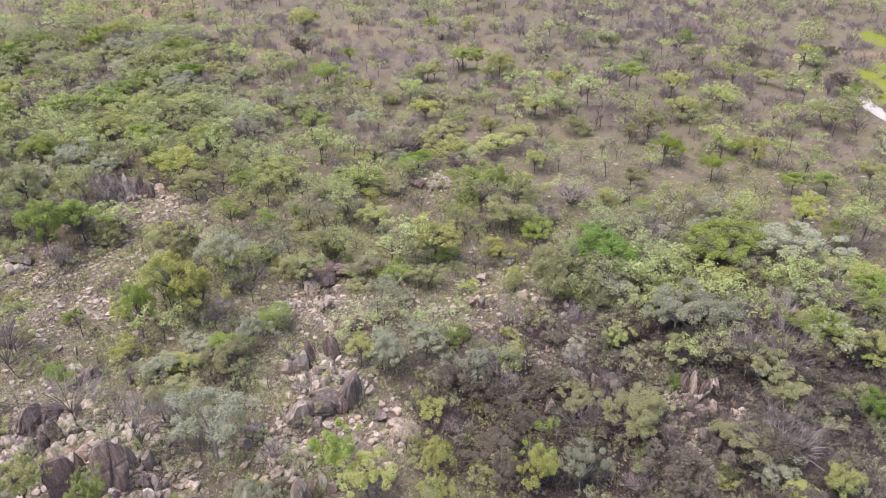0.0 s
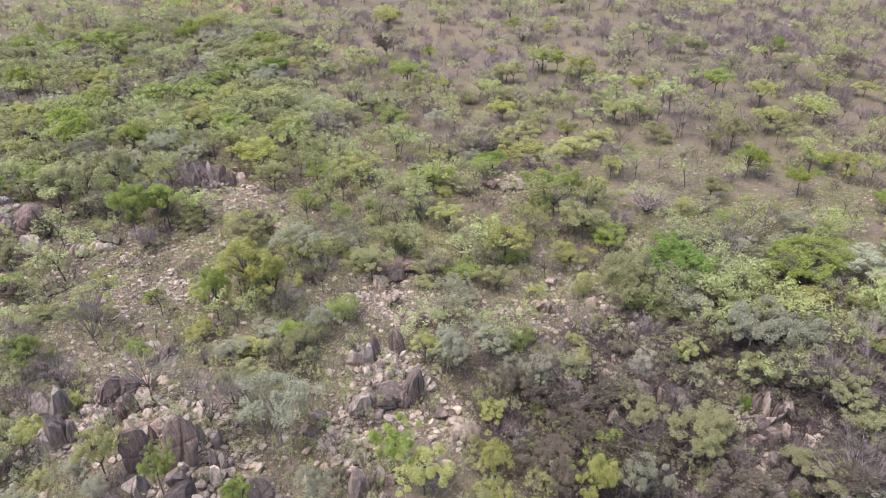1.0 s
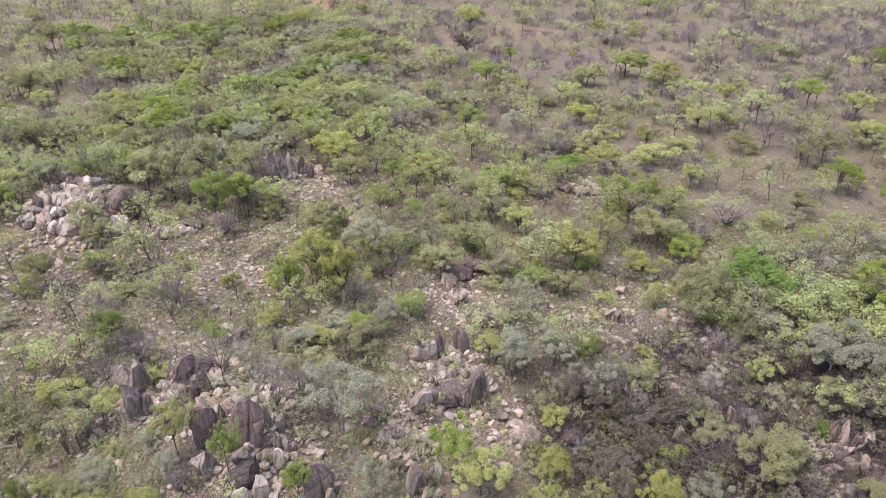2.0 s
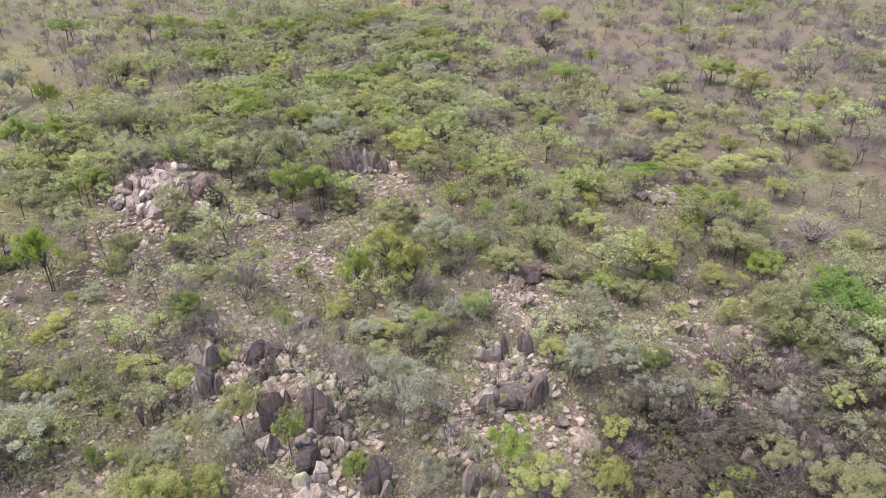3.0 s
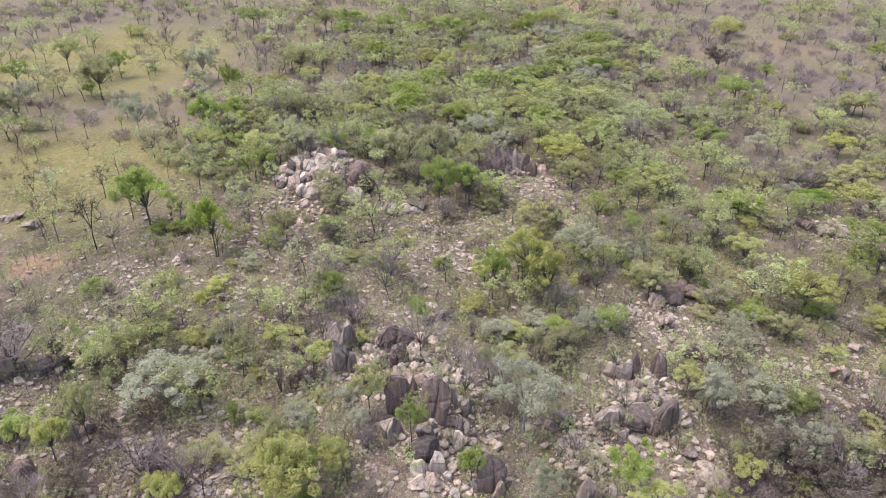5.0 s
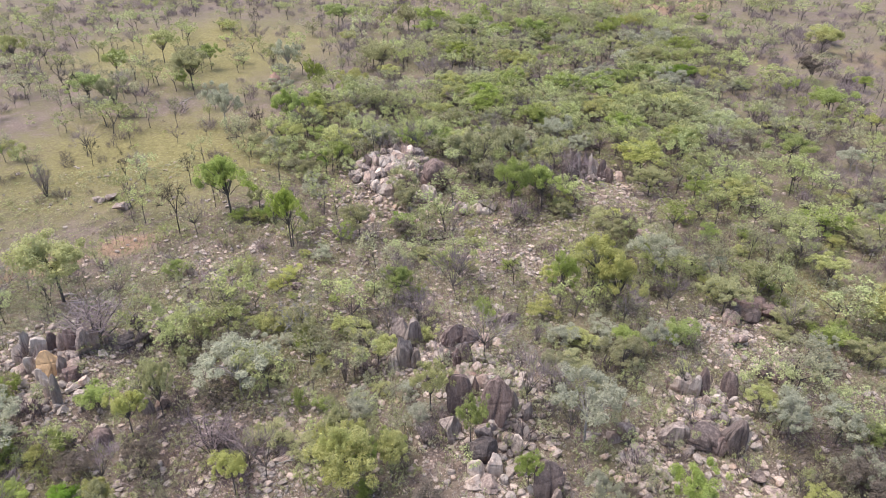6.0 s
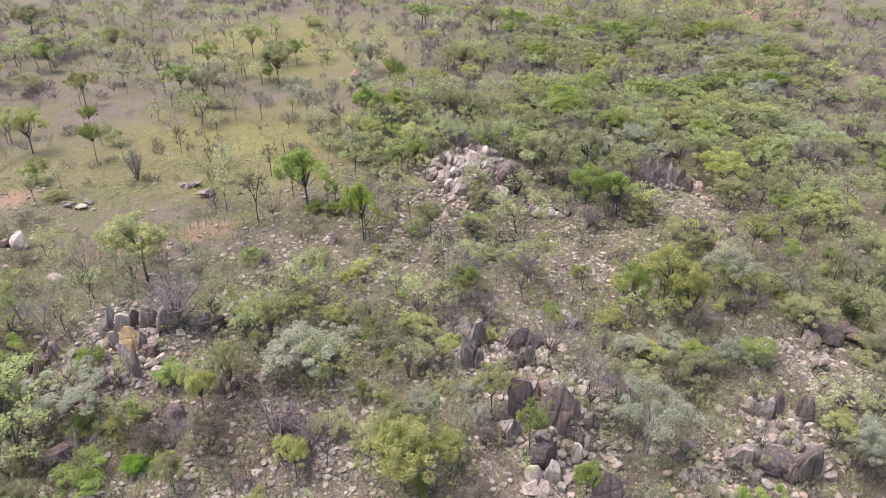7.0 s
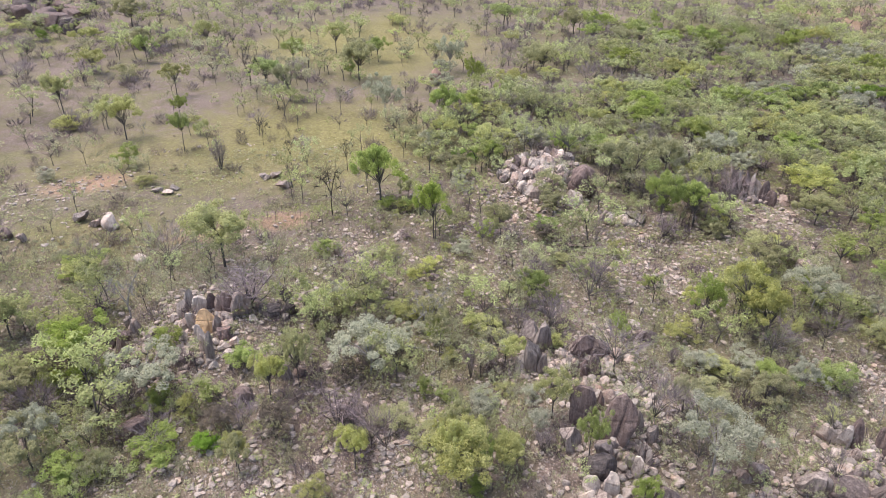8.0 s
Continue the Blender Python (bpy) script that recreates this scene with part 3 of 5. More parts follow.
# ---------------------------------------------------------------- trees, shrubs, dead trees and boulders, by kind: x, y, width, height
grow("olive", [
    (-61.6, 166.5, 6.1, 4.5), (-70.0, 167.3, 8.1, 6.3), (-83.5, 175.4, 7.1, 5.4), (63.3, 177.6, 5.7, 5.9), (79.2, 156.6, 5.1, 4.5), (38.1, 124.4, 5.3, 6.3),
    (33.7, 120.7, 3.1, 4.7), (13.1, 68.5, 5.0, 7.9), (-17.1, 72.9, 4.8, 5.2), (-15.6, 79.5, 3.7, 4.6), (29.5, 101.2, 4.9, 4.0), (15.7, 45.4, 4.1, 5.4),
    (-241.1, 64.6, 16.2, 9.7), (-137.0, 66.1, 5.1, 9.6), (-143.4, 87.6, 8.9, 10.7), (-60.5, 84.6, 7.8, 10.2), (-58.9, 91.0, 5.0, 9.3), (-57.4, 143.7, 7.0, 5.7),
    (-62.5, 59.4, 4.4, 5.5), (-55.8, -0.7, 4.8, 5.4), (-65.6, 0.2, 4.9, 5.2), (-77.9, 1.5, 5.5, 5.7), (-149.7, 169.6, 7.7, 8.1), (-122.9, 160.4, 7.5, 7.4),
])
grow("olive", [
    (-113.6, 186.3, 8.5, 7.3), (-37.6, 97.8, 5.1, 5.1), (-1.7, 72.3, 4.0, 3.4), (-62.7, 70.0, 3.7, 4.1),
])
grow("fresh", [
    (-57.5, 167.6, 3.8, 3.7), (-2.9, 220.4, 5.2, 5.1), (-23.5, 180.9, 4.6, 3.9), (5.3, 174.8, 9.9, 5.9), (-23.9, 122.4, 7.5, 6.2), (84.9, 142.9, 4.3, 5.3),
    (42.7, 103.1, 4.1, 5.0), (4.5, 98.3, 6.9, 5.6), (34.8, 76.8, 9.3, 6.2), (53.2, 97.7, 4.0, 3.9), (58.1, 97.3, 4.3, 3.9), (51.2, 80.5, 3.1, 3.9),
    (48.2, 73.6, 5.3, 3.3), (45.4, 65.3, 5.7, 3.8), (43.3, 56.2, 3.5, 3.0), (-9.0, 42.2, 3.6, 5.4), (7.4, 41.6, 2.9, 3.6), (-26.1, 36.2, 2.5, 5.6),
    (-20.1, 36.1, 2.1, 4.4), (-190.9, 53.1, 5.3, 7.6), (-149.6, 66.3, 7.2, 6.3), (-165.2, 81.6, 5.8, 7.4), (-136.9, 42.2, 2.9, 5.9), (-122.1, 37.2, 3.3, 7.3),
])
grow("fresh", [
    (-156.2, 101.6, 5.4, 6.8), (-118.8, 102.6, 4.1, 8.6), (-102.9, 81.7, 5.8, 10.1), (-108.6, 104.0, 6.2, 5.0), (-81.9, 52.6, 7.9, 11.7), (-93.3, 81.8, 5.5, 4.7),
    (-166.5, 155.4, 9.3, 7.9), (-143.9, 173.4, 8.7, 7.8), (-125.2, 169.9, 9.7, 7.8), (-109.3, 176.8, 9.7, 8.5), (-116.0, 170.6, 7.8, 6.7), (-81.0, 115.2, 7.0, 6.9),
    (-66.3, 109.0, 5.7, 6.3), (-66.8, 146.1, 7.4, 6.0), (-68.8, 6.5, 5.6, 5.7), (-68.1, 52.1, 4.9, 8.6), (-47.5, 50.7, 3.2, 4.9), (-50.4, 78.6, 5.0, 9.4),
    (-47.5, 82.5, 5.8, 6.8), (-32.2, 61.7, 3.2, 6.8), (-69.4, 113.8, 4.7, 5.5), (-36.3, 168.2, 3.3, 5.4), (12.7, 256.2, 6.0, 5.9), (17.5, 266.3, 5.8, 5.3),
])
grow("fresh", [
    (-71.9, 89.5, 4.6, 5.8), (-5.3, 103.8, 4.2, 3.7), (8.1, 98.6, 3.6, 5.8), (-80.6, 73.2, 4.1, 5.6), (-21.8, 58.4, 3.7, 3.0), (12.6, 83.1, 4.0, 4.4),
    (11.8, 88.8, 3.5, 2.8), (-73.8, 133.9, 7.3, 6.9), (-67.3, 137.9, 8.1, 6.9), (-84.1, 126.7, 6.9, 6.5), (-64.4, 155.5, 7.3, 5.9), (-52.4, 119.2, 6.6, 5.8),
    (-78.1, 109.7, 6.5, 6.6), (-40.4, 118.2, 6.1, 5.6),
])
grow_shrubs("olive", [
    (-48.7, 171.0, 6.9, 3.8), (24.9, 125.6, 4.7, 3.9), (16.8, 142.8, 4.1, 4.5), (-4.9, 161.4, 3.9, 3.0), (11.9, 167.5, 4.0, 3.5), (92.9, 151.0, 4.9, 4.0),
    (52.5, 137.5, 4.6, 4.3), (75.2, 134.7, 5.0, 4.7), (80.2, 188.5, 3.7, 4.3), (-8.2, 100.2, 5.2, 2.9), (-14.2, 91.0, 5.6, 3.1), (-10.2, 75.5, 3.5, 2.9),
    (10.5, 53.5, 2.7, 1.5), (38.0, 50.7, 3.2, 2.2), (-25.0, 52.2, 3.4, 2.0), (-258.4, 41.2, 7.1, 4.3), (-208.8, 65.6, 6.4, 3.8), (-178.5, 44.0, 6.2, 3.4),
    (-98.2, 105.7, 6.1, 4.5), (-47.7, 139.5, 8.5, 4.7), (-65.8, 72.2, 4.2, 4.9), (-63.4, 37.7, 3.6, 2.6), (-37.3, 27.9, 3.0, 1.8), (-41.0, 26.7, 3.6, 2.0),
])
grow_shrubs("olive", [
    (-108.8, 206.8, 9.0, 5.0), (-97.8, 196.8, 6.2, 4.8), (-107.0, 157.7, 8.9, 4.9), (-120.1, 166.1, 6.3, 3.7), (-105.5, 131.1, 5.3, 2.9), (-81.9, 107.1, 4.4, 3.0),
    (-86.3, 224.1, 7.4, 4.4), (-56.1, 188.5, 4.6, 4.4), (16.6, 167.8, 5.9, 3.3), (-10.4, 147.1, 2.7, 2.1), (-57.5, 112.8, 5.3, 2.9), (-38.1, 83.5, 4.2, 2.3),
    (-18.5, 98.3, 3.6, 2.0), (-5.8, 120.2, 7.6, 4.2), (-91.0, 70.1, 3.8, 2.2), (-51.7, 50.9, 2.1, 1.2), (-10.1, 72.4, 2.8, 1.7), (-47.9, 32.4, 2.2, 1.2),
    (9.8, 65.0, 2.3, 1.5), (18.2, 49.5, 3.4, 2.1), (27.2, 43.6, 3.3, 1.8), (28.8, 55.7, 3.3, 2.2), (34.1, 47.3, 3.0, 2.0), (3.1, 42.4, 2.4, 1.6),
])
grow("yellow", [
    (-33.9, 130.3, 4.9, 5.4), (-43.6, 122.9, 6.3, 3.8), (-60.5, 127.5, 7.5, 4.5), (-16.9, 153.2, 3.8, 3.9), (-7.7, 184.1, 2.7, 4.1), (8.8, 121.4, 3.9, 5.7),
    (75.0, 160.7, 5.0, 3.5), (50.2, 151.0, 5.6, 6.1), (57.8, 140.9, 3.7, 5.2), (52.8, 109.7, 2.5, 3.0), (-9.1, 86.3, 4.3, 4.6), (-0.9, 79.8, 7.1, 5.9),
    (12.4, 99.2, 5.3, 3.9), (7.4, 78.5, 4.8, 3.3), (51.3, 89.1, 3.7, 4.0), (39.3, 60.6, 5.2, 3.1), (31.3, 39.5, 2.1, 2.7), (-6.2, 40.0, 4.2, 4.3),
    (-1.1, 48.9, 2.7, 3.1), (-0.5, 39.8, 2.7, 2.2), (-41.1, 40.5, 3.5, 4.1), (-31.6, 37.4, 3.3, 6.0), (-34.4, 29.5, 3.8, 3.3), (-215.9, 45.3, 7.2, 6.4),
])
grow("yellow", [
    (-185.9, 38.7, 6.9, 6.4), (-158.5, 25.5, 5.4, 10.1), (-192.8, 70.1, 5.3, 13.1), (-155.4, 48.0, 5.0, 7.7), (-134.4, 30.8, 7.0, 9.1), (-170.2, 97.1, 6.8, 9.5),
    (-88.4, 115.5, 8.4, 5.1), (-85.7, 105.3, 5.3, 4.5), (-86.2, 135.8, 6.5, 4.5), (-60.4, 124.9, 9.1, 5.5), (-42.3, 124.5, 6.9, 4.1), (-77.6, 26.0, 8.1, 9.7),
    (-29.6, 65.4, 5.5, 8.3), (-26.5, 64.7, 5.0, 6.7), (-51.2, 19.3, 3.2, 5.9), (-45.4, 13.2, 2.5, 3.7), (-31.4, 26.6, 5.3, 7.4), (-116.1, 124.1, 5.0, 3.5),
    (-100.3, 106.8, 5.4, 3.8), (-50.3, 158.1, 5.3, 4.1), (-23.1, 158.3, 2.8, 3.5), (8.9, 176.7, 4.6, 4.2), (-3.4, 161.8, 6.3, 4.4), (-55.4, 94.0, 5.6, 4.1),
])
grow("yellow", [
    (-25.8, 102.3, 6.9, 4.9), (-3.2, 135.1, 5.2, 4.5), (0.2, 122.5, 6.7, 4.0), (15.3, 108.4, 3.8, 4.1), (-102.1, 86.8, 4.8, 5.1), (-99.8, 93.0, 5.4, 4.4),
    (-59.7, 137.2, 6.7, 6.3), (-67.6, 114.6, 6.3, 5.5), (-50.2, 135.5, 6.9, 6.1), (-91.8, 117.7, 6.2, 6.4), (25.3, 62.3, 3.7, 3.0), (40.1, 69.2, 4.0, 2.9),
])
grow_shrubs("yellow", [
    (-30.2, 141.4, 5.8, 3.2), (-47.8, 118.2, 4.0, 3.8), (-67.7, 151.8, 8.6, 4.7), (-42.8, 231.8, 9.0, 4.9), (2.4, 129.1, 4.3, 2.9), (14.6, 123.7, 4.7, 2.6),
    (-12.2, 115.6, 4.4, 2.6), (0.7, 115.4, 7.8, 4.3), (9.7, 117.2, 6.9, 3.8), (60.0, 117.4, 1.8, 3.0), (10.3, 90.5, 2.4, 2.3), (12.8, 87.3, 3.1, 2.1),
    (24.2, 96.9, 3.6, 2.7), (8.5, 70.8, 2.7, 3.8), (-1.1, 44.8, 3.2, 1.8), (-8.6, 59.5, 2.1, 2.5), (-37.8, 37.5, 1.7, 1.6), (-40.1, 47.1, 2.5, 2.0),
    (-26.2, 56.1, 3.6, 2.1), (-255.6, 33.4, 6.2, 4.2), (-128.2, 42.5, 3.2, 4.1), (-149.7, 24.8, 6.6, 3.7), (-191.9, 133.0, 5.4, 3.7), (-111.0, 26.8, 3.3, 1.8),
])
grow_shrubs("yellow", [
    (-54.7, 39.5, 3.2, 1.8), (-51.8, 60.0, 3.6, 2.0), (-48.7, 67.1, 1.9, 2.6), (-32.0, 57.4, 3.1, 2.6), (-54.0, 11.9, 2.1, 2.8), (-38.7, 16.8, 2.3, 2.0),
    (-41.5, 22.4, 2.8, 2.3), (-125.3, 156.0, 6.9, 3.9), (-116.5, 143.3, 5.7, 3.2), (-85.2, 162.1, 4.4, 2.9), (-39.0, 163.5, 1.9, 4.0), (-14.4, 227.6, 3.0, 3.2),
    (8.3, 222.9, 5.3, 2.9), (-3.4, 148.7, 3.4, 2.0), (-46.0, 85.3, 3.6, 2.2), (-38.2, 88.2, 3.0, 1.7), (-20.3, 89.1, 2.6, 1.5), (-64.7, 51.5, 1.3, 1.2),
    (-60.9, 44.0, 2.7, 1.5), (-77.6, 54.6, 3.2, 1.8), (-45.0, 61.5, 1.8, 1.4), (-2.5, 83.4, 3.0, 1.6), (3.1, 71.3, 2.3, 1.7), (15.8, 76.3, 2.6, 1.6),
])
grow_shrubs("yellow", [
    (-38.8, 29.2, 1.5, 1.5), (-45.9, 37.0, 1.8, 1.2), (3.4, 50.5, 1.8, 1.4), (8.0, 59.4, 2.2, 1.2), (6.3, 57.9, 1.4, 1.0), (39.7, 61.6, 3.7, 2.1),
    (32.2, 50.9, 3.2, 2.1), (31.7, 40.3, 2.4, 2.1), (23.1, 41.3, 2.0, 1.5), (12.6, 51.2, 2.3, 1.8),
])
grow("grey", [
    (-75.3, 148.1, 7.3, 4.4), (38.9, 88.6, 7.2, 4.3), (43.8, 76.2, 9.3, 5.7), (31.8, 79.7, 7.4, 4.4), (26.9, 79.2, 4.4, 2.6), (-14.5, 37.7, 2.8, 4.2),
    (-19.2, 43.7, 5.4, 7.0), (-116.0, 76.6, 6.5, 10.7), (-135.6, 109.3, 5.9, 11.3), (-73.0, 150.2, 6.9, 4.7), (-49.0, 29.2, 6.5, 5.5), (-51.1, 33.8, 3.4, 2.9),
    (-26.6, 74.9, 5.6, 5.6), (-58.8, 10.2, 5.9, 5.1), (-74.4, 138.0, 6.7, 4.9), (-46.5, 164.7, 4.1, 3.4), (-40.1, 134.9, 5.8, 4.5), (-15.5, 129.9, 5.2, 4.3),
    (-20.0, 60.2, 3.1, 4.2), (-58.2, 104.5, 4.8, 6.8),
])
grow_shrubs("dry", [
    (-25.3, 171.4, 9.6, 5.3), (27.1, 184.9, 11.7, 6.4), (-0.3, 210.8, 9.9, 5.4), (85.0, 151.9, 3.1, 5.5), (-171.9, 185.4, 8.9, 4.9), (-29.2, 156.1, 4.0, 3.0),
])
grow_shrubs("fresh", [
    (-11.2, 146.6, 1.9, 2.1), (23.5, 139.6, 4.4, 3.7), (46.5, 197.7, 4.7, 5.2), (40.0, 198.9, 4.4, 4.5), (52.3, 183.3, 4.1, 3.9), (40.7, 170.4, 2.2, 3.8),
    (92.3, 174.0, 4.5, 4.8), (100.6, 185.6, 4.4, 3.0), (87.3, 163.1, 2.9, 3.2), (52.2, 117.4, 4.2, 3.3), (50.1, 120.9, 2.7, 2.7), (-13.6, 100.4, 6.3, 3.6),
    (-5.6, 74.4, 4.6, 2.5), (15.7, 67.8, 3.5, 3.0), (23.3, 41.7, 1.7, 1.1), (9.1, 46.9, 2.1, 2.2), (-31.3, 32.2, 1.7, 2.2), (-119.3, 26.7, 4.0, 4.1),
    (-137.2, 66.2, 4.4, 3.1), (-147.6, 87.7, 3.6, 3.9), (-49.6, 121.9, 4.5, 3.6), (-87.4, 11.7, 4.9, 2.8), (-72.3, 37.6, 2.7, 2.7), (-77.2, 55.6, 3.5, 1.9),
])
grow_shrubs("fresh", [
    (-64.2, 58.5, 3.3, 2.4), (-46.4, 52.8, 1.7, 2.0), (-47.8, 59.7, 3.2, 2.7), (-53.3, 46.0, 1.3, 1.6), (-41.0, 63.7, 1.8, 1.7), (-28.2, 77.4, 3.5, 3.1),
    (-30.7, 92.8, 4.6, 2.6), (-36.6, 53.1, 2.3, 3.3), (-66.0, 3.5, 3.3, 2.3), (-56.2, 10.3, 2.8, 2.8), (-54.5, 14.4, 1.9, 2.4), (-50.7, 8.3, 4.5, 2.5),
    (-52.0, 1.4, 4.5, 2.5), (-42.9, 31.5, 1.7, 2.3), (-32.2, 32.5, 2.3, 1.8), (-30.3, 27.2, 1.4, 1.5), (-138.6, 195.0, 2.9, 5.4), (-112.4, 200.0, 6.4, 5.4),
    (-106.5, 178.1, 6.5, 4.2), (-97.0, 166.1, 5.5, 3.6), (-83.3, 240.5, 5.9, 3.6), (-97.3, 216.8, 5.5, 3.4), (10.3, 157.7, 2.7, 1.6), (-25.1, 89.8, 3.4, 1.9),
])
grow_shrubs("fresh", [
    (-57.8, 43.5, 1.1, 1.1), (-80.6, 53.0, 3.2, 1.7), (-23.1, 79.9, 3.1, 2.0), (-24.2, 73.9, 2.0, 1.1), (-18.3, 64.4, 3.1, 2.8), (-14.3, 81.3, 2.6, 1.5),
    (0.5, 79.2, 3.2, 1.8), (13.4, 75.4, 4.2, 2.4), (-40.7, 32.8, 1.9, 1.7), (1.7, 61.5, 2.6, 2.5), (13.6, 68.9, 2.4, 1.6), (17.2, 58.5, 2.1, 1.9),
    (39.1, 47.6, 3.0, 1.7), (22.4, 52.2, 1.6, 1.6), (0.7, 60.7, 2.6, 1.9),
])
grow_shrubs("dark", [
    (19.0, 119.6, 2.0, 1.3), (69.0, 201.1, 4.0, 3.8), (22.1, 52.2, 1.9, 1.5), (-236.0, 39.6, 5.9, 4.0), (-60.2, 65.4, 3.6, 2.0), (-48.9, 12.1, 2.3, 1.7),
    (-88.9, 75.2, 4.2, 2.4),
])
grow_bare("burnt", [
    (18.1, 122.5, 1.0, 3.0), (27.5, 113.5, 0.8, 2.9), (29.8, 110.9, 0.8, 2.6), (28.5, 85.5, 1.2, 3.5), (25.4, 82.2, 1.1, 3.8), (47.9, 94.8, 0.7, 3.2),
    (40.7, 94.1, 0.8, 3.8), (47.8, 103.0, 0.9, 3.2), (-231.3, 70.5, 2.1, 9.3), (-188.4, 73.9, 1.5, 7.2), (-152.0, 63.9, 6.2, 9.6), (-106.0, 49.9, 2.0, 6.4),
    (-117.5, 50.2, 1.7, 5.4), (-108.0, 95.7, 2.2, 5.6), (-105.1, 75.1, 1.3, 4.1), (-104.4, 76.0, 2.4, 7.0), (-97.3, 56.0, 2.1, 6.3), (-180.2, 133.9, 3.9, 9.2),
    (-167.2, 149.1, 1.8, 8.2), (-57.6, 105.2, 3.3, 7.1), (-77.1, 19.4, 1.0, 4.8), (-72.8, 14.7, 0.9, 4.5), (-77.8, 5.3, 0.6, 3.1), (-82.7, 44.5, 0.7, 8.4),
])
grow_bare("burnt", [
    (-38.5, 61.4, 2.6, 4.1), (-12.0, 144.5, 1.1, 3.0), (-23.1, 103.0, 0.7, 3.7), (-28.3, 96.1, 1.2, 2.6), (3.8, 137.5, 1.0, 3.4), (8.4, 54.2, 0.9, 3.8),
])
grow("dark", [
    (-4.0, 107.1, 4.2, 3.1), (19.0, 73.3, 7.7, 6.9), (38.5, 46.2, 3.7, 4.6), (-58.7, 161.3, 6.3, 5.4),
])
grow_shrubs("dry", [
    (19.4, 96.7, 7.7, 4.9), (33.1, 64.9, 5.7, 3.4), (19.2, 44.7, 2.9, 4.0), (30.8, 44.4, 3.4, 3.2), (24.0, 52.5, 2.7, 2.3), (12.8, 41.4, 2.8, 3.4),
    (15.4, 40.8, 2.8, 2.7), (-18.1, 37.7, 2.3, 3.6), (-42.2, 36.9, 2.2, 5.2), (-110.6, 39.2, 3.7, 6.7), (-94.3, 94.5, 5.1, 5.0), (-53.9, 111.5, 6.0, 3.8),
    (-77.4, 11.1, 5.4, 3.6), (-65.3, 23.7, 8.1, 6.5), (-47.6, 76.0, 4.0, 4.9), (-44.2, 22.6, 5.9, 5.3), (-41.7, 38.9, 2.4, 3.4), (-29.5, 34.2, 2.4, 3.6),
    (-88.0, 112.8, 4.9, 3.8), (-76.3, 117.0, 4.8, 3.5), (-66.9, 121.3, 5.8, 4.0), (-17.3, 107.8, 4.6, 4.1), (-5.7, 130.6, 4.3, 3.6), (2.2, 110.8, 5.2, 3.1),
])
grow_shrubs("dry", [
    (-102.5, 78.3, 5.9, 5.0), (-70.1, 49.1, 2.9, 2.0), (-29.9, 53.0, 1.9, 2.5), (-7.7, 66.8, 3.1, 2.7), (6.3, 87.3, 3.0, 4.5), (15.4, 90.9, 4.2, 3.6),
    (3.7, 56.8, 3.7, 2.8), (5.8, 53.5, 2.5, 2.9), (0.5, 47.6, 2.4, 2.3),
])
grow_shrubs("grey", [
    (-5.3, 69.5, 3.6, 2.3), (19.3, 66.6, 4.4, 3.7), (-6.1, 57.2, 3.5, 4.1), (-37.3, 34.2, 2.3, 2.1), (-78.8, 182.0, 8.7, 6.8), (-74.5, 165.5, 7.3, 5.5),
    (-79.1, 194.8, 8.2, 6.2), (-122.8, 14.7, 3.3, 2.1), (-78.5, 65.5, 3.8, 3.5), (-62.0, 33.0, 3.0, 2.6), (-34.1, 106.3, 5.1, 3.9), (-37.3, 34.3, 2.8, 2.4),
    (-57.8, 149.9, 4.7, 4.1), (-5.2, 272.3, 6.9, 3.8), (-30.5, 103.7, 3.9, 3.4), (-62.5, 52.5, 2.9, 2.1), (-27.9, 54.8, 3.6, 2.5), (-25.3, 58.7, 3.7, 2.1),
    (-56.0, 31.7, 2.8, 1.7), (-51.0, 37.3, 1.7, 1.7), (13.3, 56.7, 2.5, 2.4), (11.2, 43.0, 2.3, 2.6),
])
grow("olive", [
    (-21.0, 55.0, 4.2, 3.8), (-24.9, 47.6, 3.3, 3.9), (-37.2, 31.3, 1.8, 3.3), (-32.4, 30.7, 1.5, 3.3), (-44.3, 13.0, 2.3, 4.3), (-51.3, 22.4, 2.7, 7.0),
    (-58.8, 5.1, 2.4, 4.1), (16.4, 46.7, 4.8, 4.2), (22.9, 54.2, 3.5, 3.8), (30.3, 53.3, 3.8, 3.9), (25.4, 43.9, 4.5, 3.8), (12.7, 72.8, 3.6, 5.2),
])
grow_shrubs("fresh", [
    (-19.0, 63.1, 3.0, 3.1), (-49.4, 37.7, 2.1, 2.7), (-63.9, 14.0, 2.9, 3.4), (-57.0, 19.2, 3.2, 2.6), (-30.2, 27.5, 1.2, 2.2),
])
grow("yellow", [
    (-8.2, 56.2, 2.7, 3.4), (-34.7, 31.1, 1.6, 2.9), (-37.1, 29.7, 1.8, 2.5), (-30.3, 30.6, 2.9, 4.1), (-39.1, 21.2, 2.4, 4.6), (-32.1, 26.8, 2.8, 7.5),
    (-30.3, 31.0, 2.3, 4.1), (17.5, 57.9, 2.8, 3.0), (42.5, 55.2, 4.8, 4.5), (7.3, 40.2, 2.9, 5.4), (-0.5, 42.1, 2.5, 4.1), (31.0, 39.0, 2.7, 4.2),
    (48.0, 69.8, 4.6, 5.0),
])
grow("grey", [
    (-5.3, 55.4, 3.5, 4.9), (-6.2, 70.0, 2.7, 3.6), (-56.8, 0.2, 3.3, 5.4), (23.5, 58.5, 5.3, 7.0), (27.4, 59.5, 5.1, 6.7), (10.9, 40.2, 3.0, 5.9),
    (3.2, 52.7, 3.4, 5.3), (36.6, 75.9, 3.8, 3.9),
])
